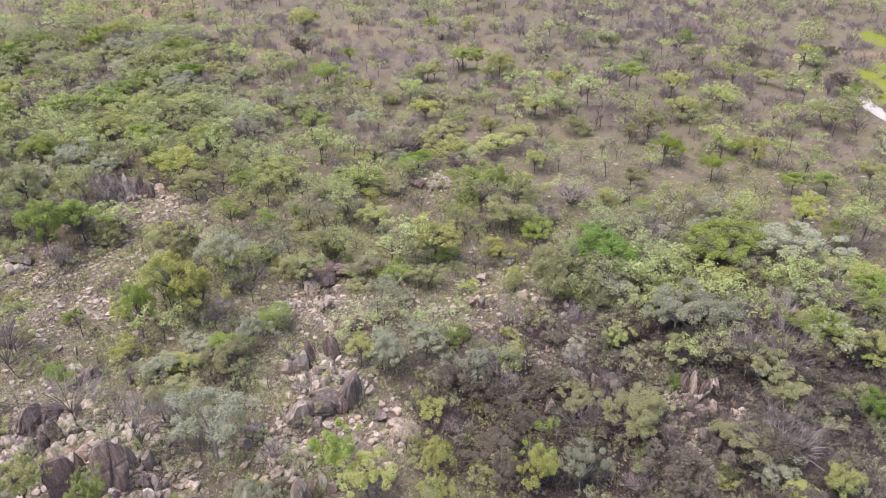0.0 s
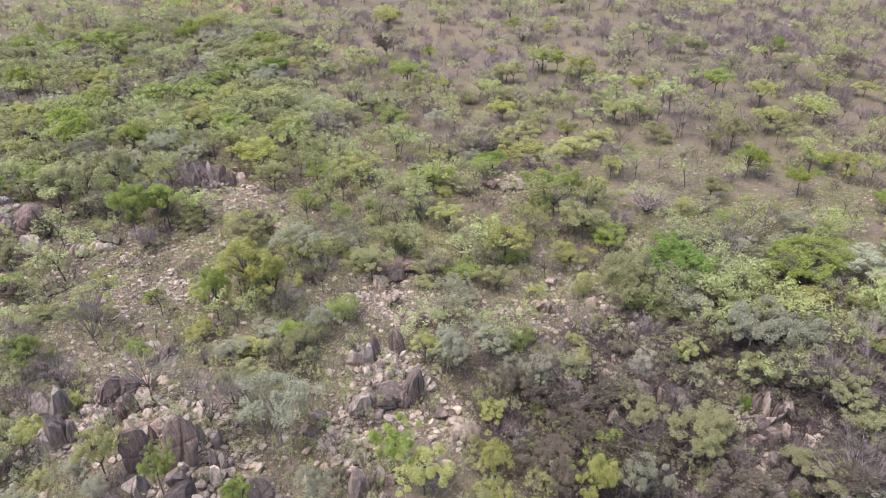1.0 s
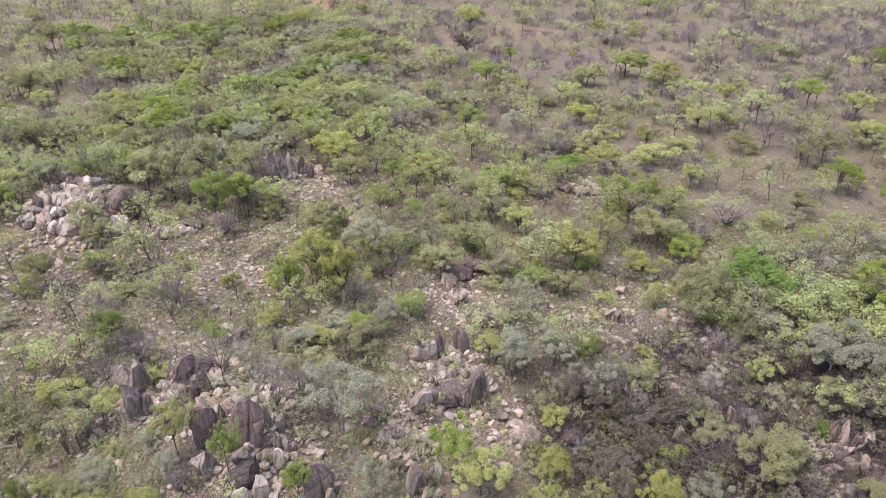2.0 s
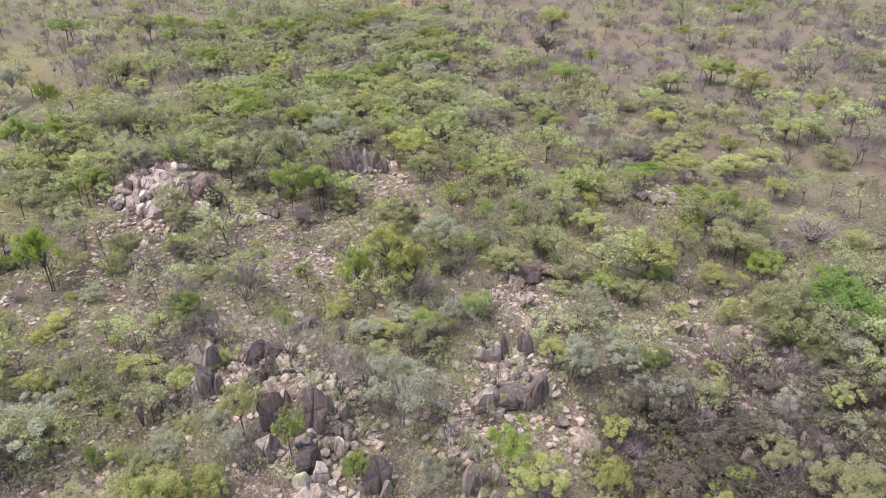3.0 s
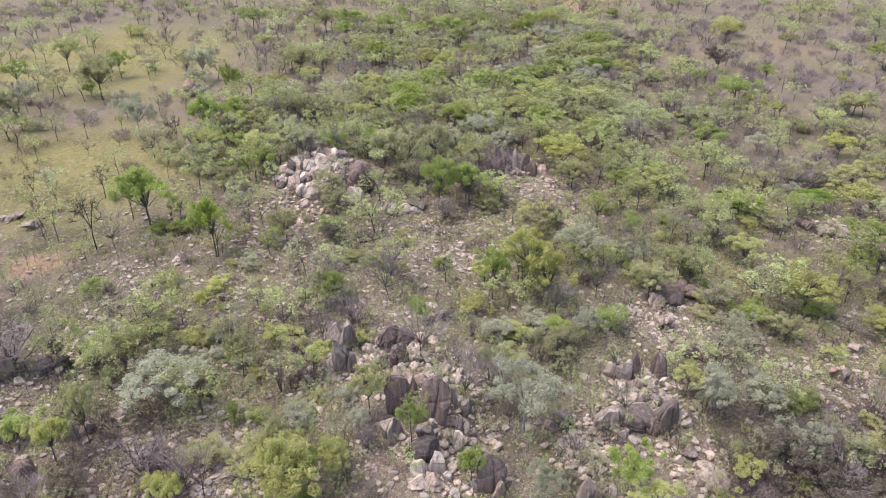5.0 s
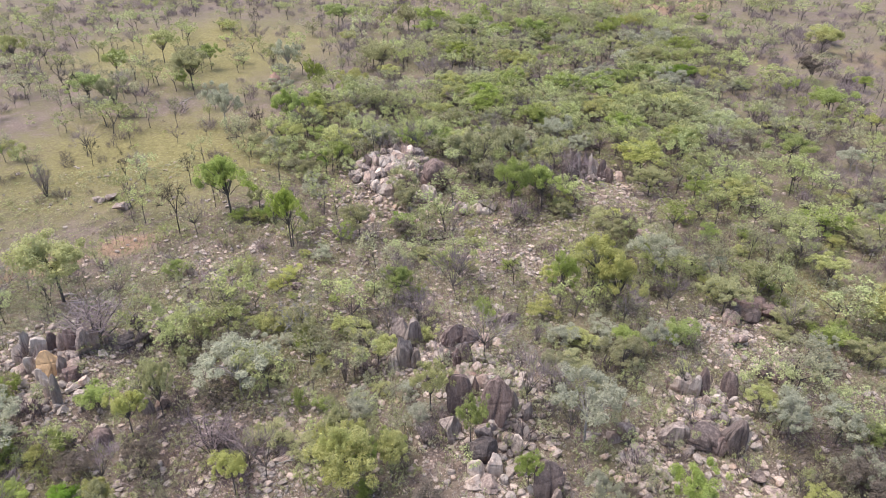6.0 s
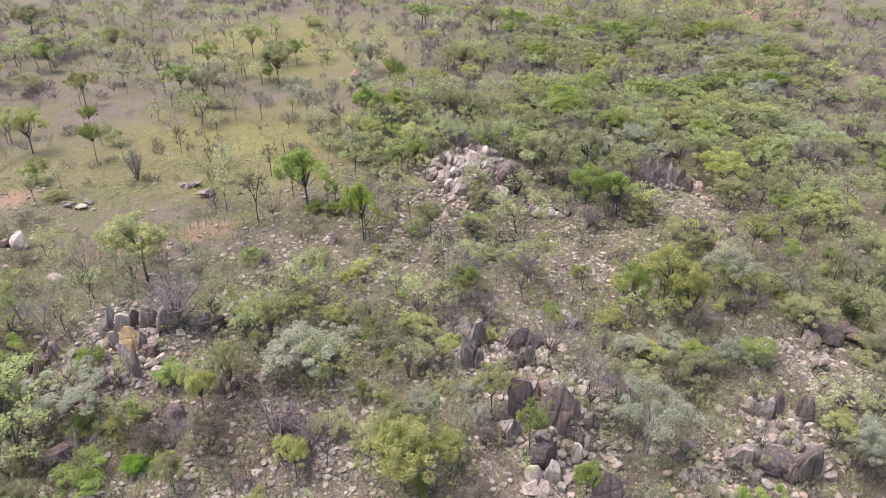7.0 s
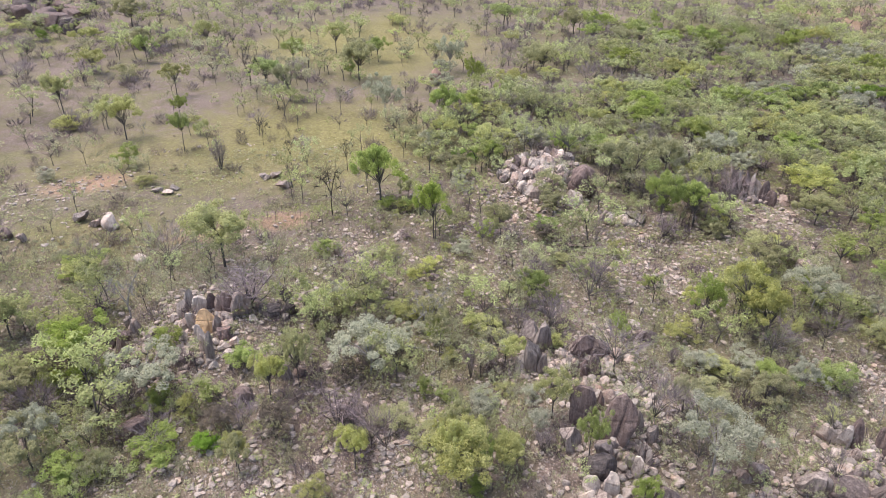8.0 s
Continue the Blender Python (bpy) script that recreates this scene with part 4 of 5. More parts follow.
grow_shrubs("olive", [
    (-60.7, 36.7, 4.1, 2.3), (-66.9, 43.9, 3.0, 1.7), (-53.1, 40.7, 3.0, 2.7), (-51.7, 3.5, 2.4, 2.8), (-37.3, 30.8, 2.1, 2.8), (-48.9, 38.3, 2.6, 4.3),
    (-59.3, 31.7, 3.0, 3.5), (31.3, 50.5, 3.6, 3.6), (26.9, 43.2, 3.3, 3.3), (16.9, 66.2, 3.7, 2.9), (3.9, 60.1, 2.2, 1.5),
])
grow_shrubs("yellow", [
    (-56.4, 37.7, 2.6, 1.7), (-61.4, 46.3, 2.9, 1.8), (-86.3, 11.2, 4.1, 2.9), (-55.0, 38.1, 2.7, 2.1), (7.0, 61.6, 1.8, 1.5),
])
grow_shrubs("grey", [
    (-31.4, 35.5, 2.3, 3.1), (-35.0, 38.3, 2.0, 1.9), (0.2, 53.9, 2.8, 3.9), (26.9, 40.8, 3.3, 3.2), (37.9, 65.2, 4.4, 4.3), (26.7, 76.1, 3.7, 3.5),
])
grow_shrubs("dry", [
    (-43.7, 23.8, 3.1, 3.1), (32.6, 62.1, 3.3, 3.2), (34.1, 61.2, 2.9, 2.7), (36.5, 55.6, 3.0, 2.8),
])
grow("fresh", [
    (-31.1, 28.7, 2.0, 5.4), (38.3, 58.6, 5.3, 4.9), (48.2, 66.5, 4.5, 5.1),
])
grow("dusky", [
    (25.4, 54.5, 3.6, 3.9),
])
burnt_stumps("stump", [
    (30.5, 84.9, 1.4, 2.3),
])
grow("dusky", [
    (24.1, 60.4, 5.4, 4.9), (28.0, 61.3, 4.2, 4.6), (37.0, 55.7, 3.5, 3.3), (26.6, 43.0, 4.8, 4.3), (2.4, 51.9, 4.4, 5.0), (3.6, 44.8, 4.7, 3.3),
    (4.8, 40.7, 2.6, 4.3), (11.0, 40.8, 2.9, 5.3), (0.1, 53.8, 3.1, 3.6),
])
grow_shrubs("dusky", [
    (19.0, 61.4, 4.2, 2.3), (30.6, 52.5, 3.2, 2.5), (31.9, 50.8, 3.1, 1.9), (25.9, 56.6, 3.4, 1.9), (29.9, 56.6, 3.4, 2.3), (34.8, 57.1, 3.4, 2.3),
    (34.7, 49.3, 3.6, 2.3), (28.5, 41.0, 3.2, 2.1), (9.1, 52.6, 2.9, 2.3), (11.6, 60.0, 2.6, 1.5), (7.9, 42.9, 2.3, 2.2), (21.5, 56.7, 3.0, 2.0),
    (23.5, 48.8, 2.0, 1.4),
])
grow_bare("pale", [
    (1.4, 45.4, 1.9, 2.9), (-133.0, 33.6, 1.5, 3.9), (-138.7, 62.6, 1.5, 5.7), (-83.2, 24.4, 1.9, 4.5), (-71.7, 12.7, 2.1, 8.0), (-50.5, 38.0, 3.9, 5.8),
    (-13.5, 62.5, 1.4, 3.7), (2.9, 52.5, 1.6, 3.5), (2.9, 63.2, 1.8, 1.9),
])
boulders("dark", [
    (-49.8, 95.2, 2.81, 2.74), (-102.6, 5.5, 2.1, 1.56), (-55.2, 7.5, 3.2, 1.6), (-69.3, 40.7, 1.65, 1.02), (-289.9, 44.7, 10.78, 7.35), (-285.7, 53.8, 12.33, 7.32),
    (-274.2, 57.1, 8.2, 6.05), (-257.6, 44.3, 8.02, 4.75),
])
# dark pair at (-5.3, 101.7), (-3.7, 101.4): rocks added in place of cave shadow
boulders("dark", [
    (-245.5, 47.3, 6.49, 4.29), (-5.3, 101.7, 1.99, 1.23), (-3.7, 101.4, 1.99, 1.22), (-15, 76, 3.53, 1.76), (-12.8, 76.1, 2.13, 1.62), (-15.8, 74.4, 2.61, 1.31),
    (40.7, 51.8, 1.74, 1.35), (36.8, 54.7, 1.39, 1.34), (39.9, 77.7, 2.15, 1.8), (39.6, 75.9, 2.64, 1.32), (-302.1, 50.8, 11.8, 6.32), (-290.8, 62.6, 8.7, 5.52),
    (-278.8, 38.3, 7.97, 5.04), (-14.2, 73.9, 2.06, 1.57), (-13.1, 76.2, 1.4, 1.18), (-59.2, 45.6, 1.61, 0.87), (-68.8, 39.1, 1.58, 1.17),
])
boulders("dark", [
    (-270.5, 39.8, 8.26, 6.95), (-254.8, 41.7, 8.77, 6.59),
])
boulders("dark", [
    (-249.5, 44.8, 7.83, 5.41), (-265.4, 54.7, 9.33, 4.67), (-283.3, 50, 8.78, 5.23), (-281.6, 54.4, 9.79, 6.07), (-290.9, 45.8, 9.86, 4.93), (-242.2, 45.7, 5.55, 3.51),
    (22.4, 51.5, 1.19, 2.69), (24, 50.5, 1.18, 2.66), (22.1, 48.6, 1.28, 2.61), (22.9, 47.8, 1.39, 2.27), (24.5, 46.6, 1.25, 2.85), (23.5, 45.4, 1.1, 1.86),
    (21.2, 47.2, 1.01, 1.93), (15.1, 52, 0.94, 1.76),
])
boulders("pale", [
    (-55.9, 74.3, 2.37, 2.04), (-54.4, 75.7, 2.19, 1.68), (-98, 17.7, 2.48, 2.53), (-53.9, 59.1, 1.31, 1.07), (-86.4, 18.1, 1.64, 1.2), (-68.1, 40.3, 1.63, 1.01),
    (-105.4, 28.3, 1.78, 0.89), (10.7, 49.7, 0.82, 0.86),
])
boulders("pale", [
    (23.3, 49.9, 0.93, 1.98), (26.2, 47.9, 1.14, 1.59), (27.1, 48.1, 0.91, 1.36), (35.6, 54.4, 1.48, 1.17), (8.4, 78.3, 1.46, 0.85), (-68.6, 39.9, 1.56, 0.86),
])
boulders("pale", [
    (27, 48.3, 1.37, 1.25),
])
boulders("rock", [
    (-53.6, 77.4, 2.77, 1.38), (-64, 104, 4.12, 2.42), (-64.1, 101.3, 2.26, 1.88), (-31.1, 82.9, 2.54, 2.41), (-102.7, 15.1, 2.35, 1.43), (-99.9, 16.3, 1.79, 1.3),
    (-99.9, 6.9, 1.35, 1.46),
])
boulders("rock", [
    (-102.6, 43.4, 1.88, 0.94), (-102, 45.2, 2.1, 1.05), (-97.3, 44.3, 2.44, 1.22), (-107, 27.3, 1.59, 0.79), (-106.6, 29.8, 1.41, 0.7), (0.6, 102, 1.99, 1.02),
    (-1.2, 100.8, 2.17, 1.19), (-7.3, 99.9, 2.93, 1.46), (10, 50.2, 1.53, 1.91), (14.7, 52.4, 0.97, 1.76), (15.9, 51.9, 0.96, 2.05), (15.6, 52.5, 0.85, 1.63),
    (24.2, 50.3, 0.82, 2), (22.4, 49.5, 0.81, 1.86), (21, 49, 1.04, 1.51), (23.4, 44.6, 1.2, 2.11), (24.2, 44.9, 0.87, 1.63), (21.9, 42.2, 1.57, 1.26),
    (43.2, 75.3, 2.83, 1.41),
])
boulders("rock", [
    (4.9, 74.2, 1.56, 1.15), (-47.9, 95.8, 1.54, 2.27), (-46.5, 96.6, 1.72, 1.82), (-15.8, 72, 2.28, 1.51), (-13.8, 67.9, 1.88, 1.67), (13.1, 53.8, 1.69, 1.33),
    (9.2, 68.9, 1.56, 1.07), (11.1, 67.1, 1.26, 1.09), (-31.6, 82.8, 1.96, 2.25), (-69.1, 42.4, 1.61, 0.88), (-71.6, 38.9, 1.15, 2.22), (-60.1, 32.8, 1.27, 1.69),
])
boulders("rock", [
    (23.2, 51, 1.18, 2.97), (25, 50.9, 1.06, 2.39), (24, 48, 1.14, 2.62), (24.9, 45.4, 1.1, 2.57), (22.5, 45.7, 1.1, 1.58),
])
boulders("rock", [
    (14.4, 52.8, 0.97, 1.76), (16.1, 53, 0.97, 2.07), (3.3, 67.9, 1.02, 1.52), (4.3, 67.5, 1.02, 1.68), (10.5, 60.8, 0.94, 1.26), (11.3, 60, 0.93, 1.41),
])


# ---------------------------------------------------------------- the outcrops, block by block: x, y, width, height
# the long ridge of slabs
outcrop("rock", "block", 35, [
    (-42.0, 45.2, 2.43, 2.53), (-31.4, 43.5, 1.32, 0.61), (-31.6, 42.8, 1.43, 0.6), (-25.7, 37.8, 1.62, 1.69), (-22.7, 34.3, 1.55, 0.97), (-23.5, 39.8, 0.77, 1.57),
    (-23.0, 37.6, 0.65, 1.04), (-28.2, 36.2, 1.82, 2.18), (-35.3, 54.9, 0.89, 1.16), (-33.7, 49.0, 1.54, 1.21),
])
outcrop("rock", "slab", 35, [
    (-40.1, 44.8, 2.04, 3.71), (-38.3, 41.6, 1.62, 4.23), (-37.5, 42.3, 1.27, 2.68), (-25.3, 41.6, 0.84, 2.59), (-24.1, 41.9, 0.94, 2.02), (-17.6, 36.2, 0.97, 1.88),
])
outcrop("pale", "block", 35, [
    (-39.5, 41.3, 1.28, 2.01), (-43.9, 46.6, 1.38, 1.34), (-32.5, 42.8, 1.11, 1.1), (-29.2, 43.4, 0.98, 0.83), (-25.5, 34.9, 0.74, 0.72), (-23.7, 33.7, 1.46, 1.01),
    (-22.1, 35.4, 0.78, 0.85), (-23.0, 40.1, 0.67, 1.47), (-19.8, 36.0, 0.68, 1.03), (-36.7, 55.9, 1.16, 0.96), (-32.6, 49.9, 0.83, 0.81), (-37.5, 56.3, 0.91, 0.72),
    (-30.3, 45.2, 0.89, 0.74), (-28.6, 45.9, 0.78, 0.91),
])
outcrop("dark", "slab", 35, [
    (-36.4, 47.2, 2.61, 2.73), (-33.4, 45.0, 1.48, 2.58), (-29.4, 38.8, 2.19, 3.93), (-29.0, 40.7, 0.79, 2.46), (-25.9, 39.6, 2.6, 4.9), (-18.8, 36.9, 2.34, 3.35),
    (-34.0, 54.5, 1.87, 1.62),
])
outcrop("dark", "block", 35, [
    (-35.2, 48.2, 1.78, 2.18), (-25.8, 35.7, 1.0, 1.48), (-28.2, 54.3, 1.09, 1.36),
])
outcrop("dark", "dome", 35, [
    (-34.7, 44.1, 1.14, 1.86), (-34.0, 44.4, 0.85, 2.08), (-24.7, 36.1, 2.28, 2.43),
])
outcrop("rock", "dome", 35, [
    (-29.3, 42.4, 1.18, 1.46), (-23.7, 38.4, 0.91, 1.52),
])
outcrop("pale", "slab", 35, [
    (-26.9, 39.1, 0.93, 2.84), (-23.2, 35.6, 1.28, 2.07), (-22.8, 38.4, 0.91, 2.03),
])
outcrop("pale", "dome", 35, [
    (-25.7, 38.9, 1.02, 1.05), (-24.4, 34.6, 1.38, 1.34),
])
# the low pile beside it
outcrop("dark", "slab", 12, [
    (-13.4, 56.0, 1.4, 3.24), (-11.4, 57.7, 1.54, 2.95), (-8.6, 50.4, 2.18, 3.97), (-7.0, 58.7, 1.07, 2.02),
])
outcrop("pale", "slab", 12, [
    (-15.6, 55.1, 1.05, 1.99), (-14.8, 55.5, 1.05, 2.44), (-13.9, 55.3, 1.16, 2.69), (-7.8, 50.7, 0.66, 3.03), (-11.1, 39.5, 0.88, 2.92), (-9.9, 40.7, 0.79, 1.8),
])
outcrop("dark", "block", 12, [
    (-16.4, 55.6, 0.82, 1.11),
])
outcrop("pale", "block", 12, [
    (-10.5, 56.7, 0.88, 0.94), (-11.8, 55.7, 1.15, 0.99), (-12.6, 53.4, 0.79, 0.79), (-12.4, 51.9, 0.78, 0.63), (-12.0, 57.3, 0.83, 0.81), (-13.9, 49.8, 0.77, 0.77),
    (-13.3, 50.5, 0.77, 0.63), (-14.4, 48.9, 0.76, 0.92), (-6.4, 48.0, 0.74, 1.06), (-5.9, 47.2, 0.95, 0.69), (-10.3, 38.7, 0.77, 0.99), (-9.2, 47.0, 0.63, 0.66),
])
outcrop("rock", "dome", 12, [
    (-12.4, 54.5, 0.91, 1.19), (-10.9, 54.3, 1.02, 1.16), (-11.2, 52.6, 1.0, 1.43), (-10.3, 53.0, 1.12, 1.11), (-3.6, 47.5, 3.03, 1.27),
])
outcrop("rock", "block", 12, [
    (-11.3, 51.8, 1.55, 0.69), (-10.0, 54.5, 0.91, 0.76), (-9.4, 53.7, 0.9, 0.75), (-11.5, 48.6, 0.86, 0.73), (-6.0, 49.3, 1.4, 1.0), (-3.5, 48.3, 1.38, 0.84),
    (-14.7, 45.4, 1.16, 0.76), (-9.1, 40.8, 0.89, 1.1), (-9.4, 39.1, 0.73, 0.87), (-16.7, 46.5, 1.6, 1.93), (-17.3, 45.5, 1.17, 1.05),
])
outcrop("dark", "dome", 12, [
    (-11.1, 50.2, 3.35, 1.68), (-9.4, 50.0, 1.19, 1.65), (-9.8, 64.4, 1.4, 1.51), (-8.4, 64.9, 1.66, 1.45),
])
outcrop("rock", "slab", 12, [
    (-13.0, 48.6, 2.69, 2.38), (-11.4, 38.7, 1.26, 3.67), (-10.4, 40.0, 0.78, 2.23),
])
# the knoll
outcrop("dark", "dome", 40, [
    (-63.7, 77.2, 3.9, 4.7),
])
outcrop("pale", "slab", 40, [
    (-62.4, 74.3, 2.22, 2.55),
])
outcrop("pale", "block", 40, [
    (-68.9, 71.4, 1.74, 1.43), (-57.8, 74.5, 1.17, 1.28), (-54.9, 75.3, 1.65, 1.0), (-53.4, 76.3, 2.15, 0.9), (-59.8, 70.4, 1.48, 0.84), (-63.5, 77.7, 1.05, 0.79),
    (-64.7, 73.7, 1.21, 0.94),
])
outcrop("rock", "block", 40, [
    (-67.7, 71.2, 1.55, 1.83), (-74.2, 75.3, 1.64, 1.73),
])
outcrop("dark", "block", 40, [
    (-75.8, 74.9, 1.47, 2.17),
])
outcrop("rock", "slab", 40, [
    (-56.5, 73.9, 1.66, 1.81),
])
# the standing slabs
outcrop("dark", "slab", 26, [
    (-51.3, 96.0, 1.32, 2.3), (-50.6, 97.5, 1.33, 4.17), (-49.2, 98.3, 1.43, 4.16), (-46.2, 98.6, 1.23, 3.54), (-44.9, 98.6, 1.51, 2.48), (-31.4, 82.9, 1.12, 1.82),
])
outcrop("pale", "slab", 26, [
    (-50.1, 97.9, 0.86, 3.82), (-47.9, 98.0, 0.76, 4.01), (-47.3, 98.7, 0.95, 3.18),
])
outcrop("rock", "block", 26, [
    (-43.8, 100.6, 1.52, 1.42), (-63.3, 105.7, 1.89, 1.54),
])
outcrop("dark", "block", 26, [
    (-48.3, 95.8, 1.12, 1.25), (-64.4, 104.4, 3.13, 2.03),
])
outcrop("pale", "block", 26, [
    (-42.3, 100.6, 0.95, 1.29),
])
# the outcrop with the ochre face
outcrop("pale", "slab", 73, [
    (-68.3, 18.2, 0.87, 2.67), (-67.9, 17.1, 1.0, 2.02), (-66.9, 18.8, 1.58, 2.06), (-65.3, 17.3, 1.3, 2.09), (-63.3, 17.0, 0.7, 1.86), (-61.4, 16.8, 0.81, 2.89),
])
outcrop("dark", "slab", 73, [
    (-66.6, 20.0, 1.06, 2.15), (-65.0, 21.2, 1.17, 2.73), (-65.6, 28.3, 1.36, 1.85), (-66.6, 10.4, 0.52, 2.1),
])
outcrop("ochre", "block", 73, [
    (-64.3, 18.4, 2.3, 2.2),
])
outcrop("rock", "slab", 73, [
    (-62.9, 19.0, 0.89, 2.28), (-59.7, 16.9, 0.8, 3.62), (-64.2, 22.4, 2.08, 3.03), (-65.9, 20.6, 0.92, 2.01), (-67.2, 9.9, 0.79, 2.22), (-69.5, 12.5, 1.61, 1.95),
    (-71.4, 12.2, 1.1, 1.59), (-53.2, 21.8, 1.18, 1.69), (-61.0, 14.1, 0.87, 1.35),
])
outcrop("rock", "dome", 73, [
    (-64.2, 20.6, 1.55, 0.87),
])
outcrop("rock", "block", 73, [
    (-63.1, 20.2, 1.53, 0.71), (-65.8, 16.6, 1.17, 1.12), (-64.6, 30.3, 1.63, 1.23), (-64.1, 26.4, 1.19, 0.98), (-64.6, 24.6, 1.32, 1.26), (-67.7, 13.0, 0.93, 0.73),
    (-67.2, 13.8, 0.92, 1.2), (-53.0, 23.3, 1.3, 1.13), (-60.3, 15.3, 0.86, 0.99),
])
outcrop("dark", "block", 73, [
    (-61.9, 19.4, 1.64, 1.43), (-62.4, 27.0, 1.7, 1.78), (-63.2, 25.1, 2.47, 1.28), (-62.4, 29.8, 1.19, 0.98), (-69.6, 11.1, 1.75, 1.35), (-69.7, 9.8, 1.21, 1.16),
])
outcrop("pale", "block", 73, [
    (-64.6, 16.0, 0.96, 0.85), (-68.0, 16.2, 1.06, 0.86), (-60.4, 19.8, 1.12, 0.93), (-60.6, 18.7, 1.37, 0.57), (-59.4, 18.6, 1.11, 0.77), (-68.5, 28.9, 0.7, 0.99),
    (-62.8, 22.9, 1.03, 0.83), (-55.4, 23.9, 0.85, 0.68), (-52.4, 26.2, 1.07, 0.76), (-58.6, 16.7, 0.97, 0.8), (-58.1, 19.5, 0.86, 0.53),
])
outcrop("dark", "dome", 73, [
    (-52.6, 17.0, 1.95, 1.5),
])

# the heap of blocks on the knoll: courses of boulders leaning on one another
heap = random.Random(11)
for i in range(112):
    a, d = heap.uniform(0, 2 * math.pi), math.sqrt(heap.uniform(0, 1))
    u, w = 6.2 * d * math.cos(a), 6.6 * d * math.sin(a)
    x, y = -72.6 + u * 0.73 - w * 0.68, 76.8 + u * 0.68 + w * 0.73
    s = heap.uniform(0.8, 1.9)
    boulders(heap.choice(("pale block", "rock block", "rock block", "pale slab")), [(x, y, s, s * heap.uniform(0.7, 1.15))], "boulders heaped on the knoll")

# lesser blocks wedged between the large ones: x, y, reach, how many as things
OUTCROPS = [(-28.0, 42.5, 4.5, 0), (-10.5, 53.0, 4.0, 0), (-66.0, 18.5, 5.0, 0), (-24.5, 38.0, 3.2, 0), (-35.5, 46.5, 3.5, 0), (-39.0, 43.0, 2.2, 0), (-13.5, 44.0, 2.2, 0), (-62.5, 13.5, 3.5, 0), (-48.0, 97.5, 3.0, 0), (22.0, 48.0, 3.5, 6)]
for cx, cy, reach, many in OUTCROPS:
    for i in range(many):
        s = heap.uniform(0.8, 1.6)
        boulders(heap.choice(("rock", "rock", "pale", "dark")), [(cx + heap.gauss(0, 0.45) * reach, cy + heap.gauss(0, 0.45) * reach, s, s * heap.uniform(0.6, 1.2))])

# the pale sandy creek bed beside the green field
bed = [(91.4, 155.7), (91.8, 153.5), (91.8, 150.1), (90.2, 143.9), (88.9, 139.1), (88.6, 135.6), (88.9, 131.2), (88.1, 121.2)]
rim = []
for i, (x, y) in enumerate(bed):
    half = (0.5, 1.0, 1.6, 2.6, 2.2, 1.8, 1.6, 1.4)[i]
    for k in (-1.0, -0.4, 0.4, 1.0):
        px, py = x + k * half * 0.8, y - k * half * 1.3
        rim.append((px, py, float(height(np.float64(px), np.float64(py))) + (0.12 if abs(k) < 0.9 else -0.15)))
strips = [(4 * i + k, 4 * i + k + 1, 4 * i + k + 5, 4 * i + k + 4) for i in range(len(bed) - 1) for k in range(3)]
tagged(new("creek_bed", mesh_from("creek_bed", rim, strips, make_rock("pale_sand", (0.72, 0.68, 0.66), (0.55, 0.50, 0.47), (0.62, 0.55, 0.50)), True)),
       "pale dry sand bed of a narrow creek beside green pasture", "creek bed", kind="structure")


# fallen trunks: both ends on the ground, thickness
def fallen_log(x0, y0, x1, y1, thick_end, bark):
    r = np.random.default_rng(int(abs(x0 * 10)))
    n = 7
    px, py = np.linspace(x0, x1, n) + np.append(0, r.normal(0, 0.12, n - 1)), np.linspace(y0, y1, n) + np.append(0, r.normal(0, 0.12, n - 1))
    path = np.stack([px, py, height(px, py) + thick_end * 0.8 + np.linspace(0, 0.25, n)], 1)
    pieces = [tube(path, np.linspace(thick_end, thick_end * 0.35, n), 8)]
    for k in (3, 4, 5):
        e = path[k] + r.normal(0, 0.6, 3) * (1, 1, 0.3) + (0, 0, 0.5)
        pieces.append(tube([path[k], (path[k] + e) / 2 + (0, 0, 0.1), e], [thick_end * 0.4, thick_end * 0.3, thick_end * 0.1], 5))
    v, f = joined(pieces)
    tagged(new("fallen_log", mesh_from("fallen_log", v, f, bark, True)), "bleached fallen tree trunk lying on stony ground", "log", "fallen trunks")


fallen_log(-50.5, 34.5, -46.4, 37.2, 0.12, PALE_BARK)
fallen_log(-54.5, 63.8, -52.1, 66.2, 0.15, BURNT)
fallen_log(-53.3, 14.8, -50.6, 14.9, 0.13, PALE_BARK)
fallen_log(-134.7, 76.7, -137.6, 83.5, 0.19, PALE_BARK)
fallen_log(-110.7, 72.7, -108.9, 74.9, 0.14, BARK)
fallen_log(-56.6, 77.9, -53.1, 78.5, 0.22, PALE_BARK)
fallen_log(21.0, 42.2, 23.8, 44.3, 0.09, PALE_BARK)
fallen_log(-50.1, 46.8, -46.0, 51.0, 0.10, PALE_BARK)
fallen_log(-39.1, 25.5, -37.4, 28.0, 0.08, PALE_BARK)
fallen_log(-27.0, 51.6, -25.0, 53.7, 0.08, PALE_BARK)


def termite_mound(x, y, wide, tall):
    v, f = cut_rock(int(tall * 100), 4, 3, 0.09, 2, 0)
    z = v[:, 2] + 0.5
    v = np.stack([v[:, 0] * (1.15 - 0.6 * z) * wide, v[:, 1] * (1.15 - 0.6 * z) * wide, z * tall - 0.15], 1)
    ob = tagged(new("termite_mound", mesh_from("termite_mound", v, f, MOUND_EARTH, True)), "reddish earth termite mound on open grass", "termite mound", "termite mounds")
    ob.matrix_basis = pose(x, y, float(height(np.float64(x), np.float64(y))), 0, 0, 40)


termite_mound(-156.3, 110.5, 1.83, 2.29)
termite_mound(-128.9, 99.6, 3.72, 3.98)


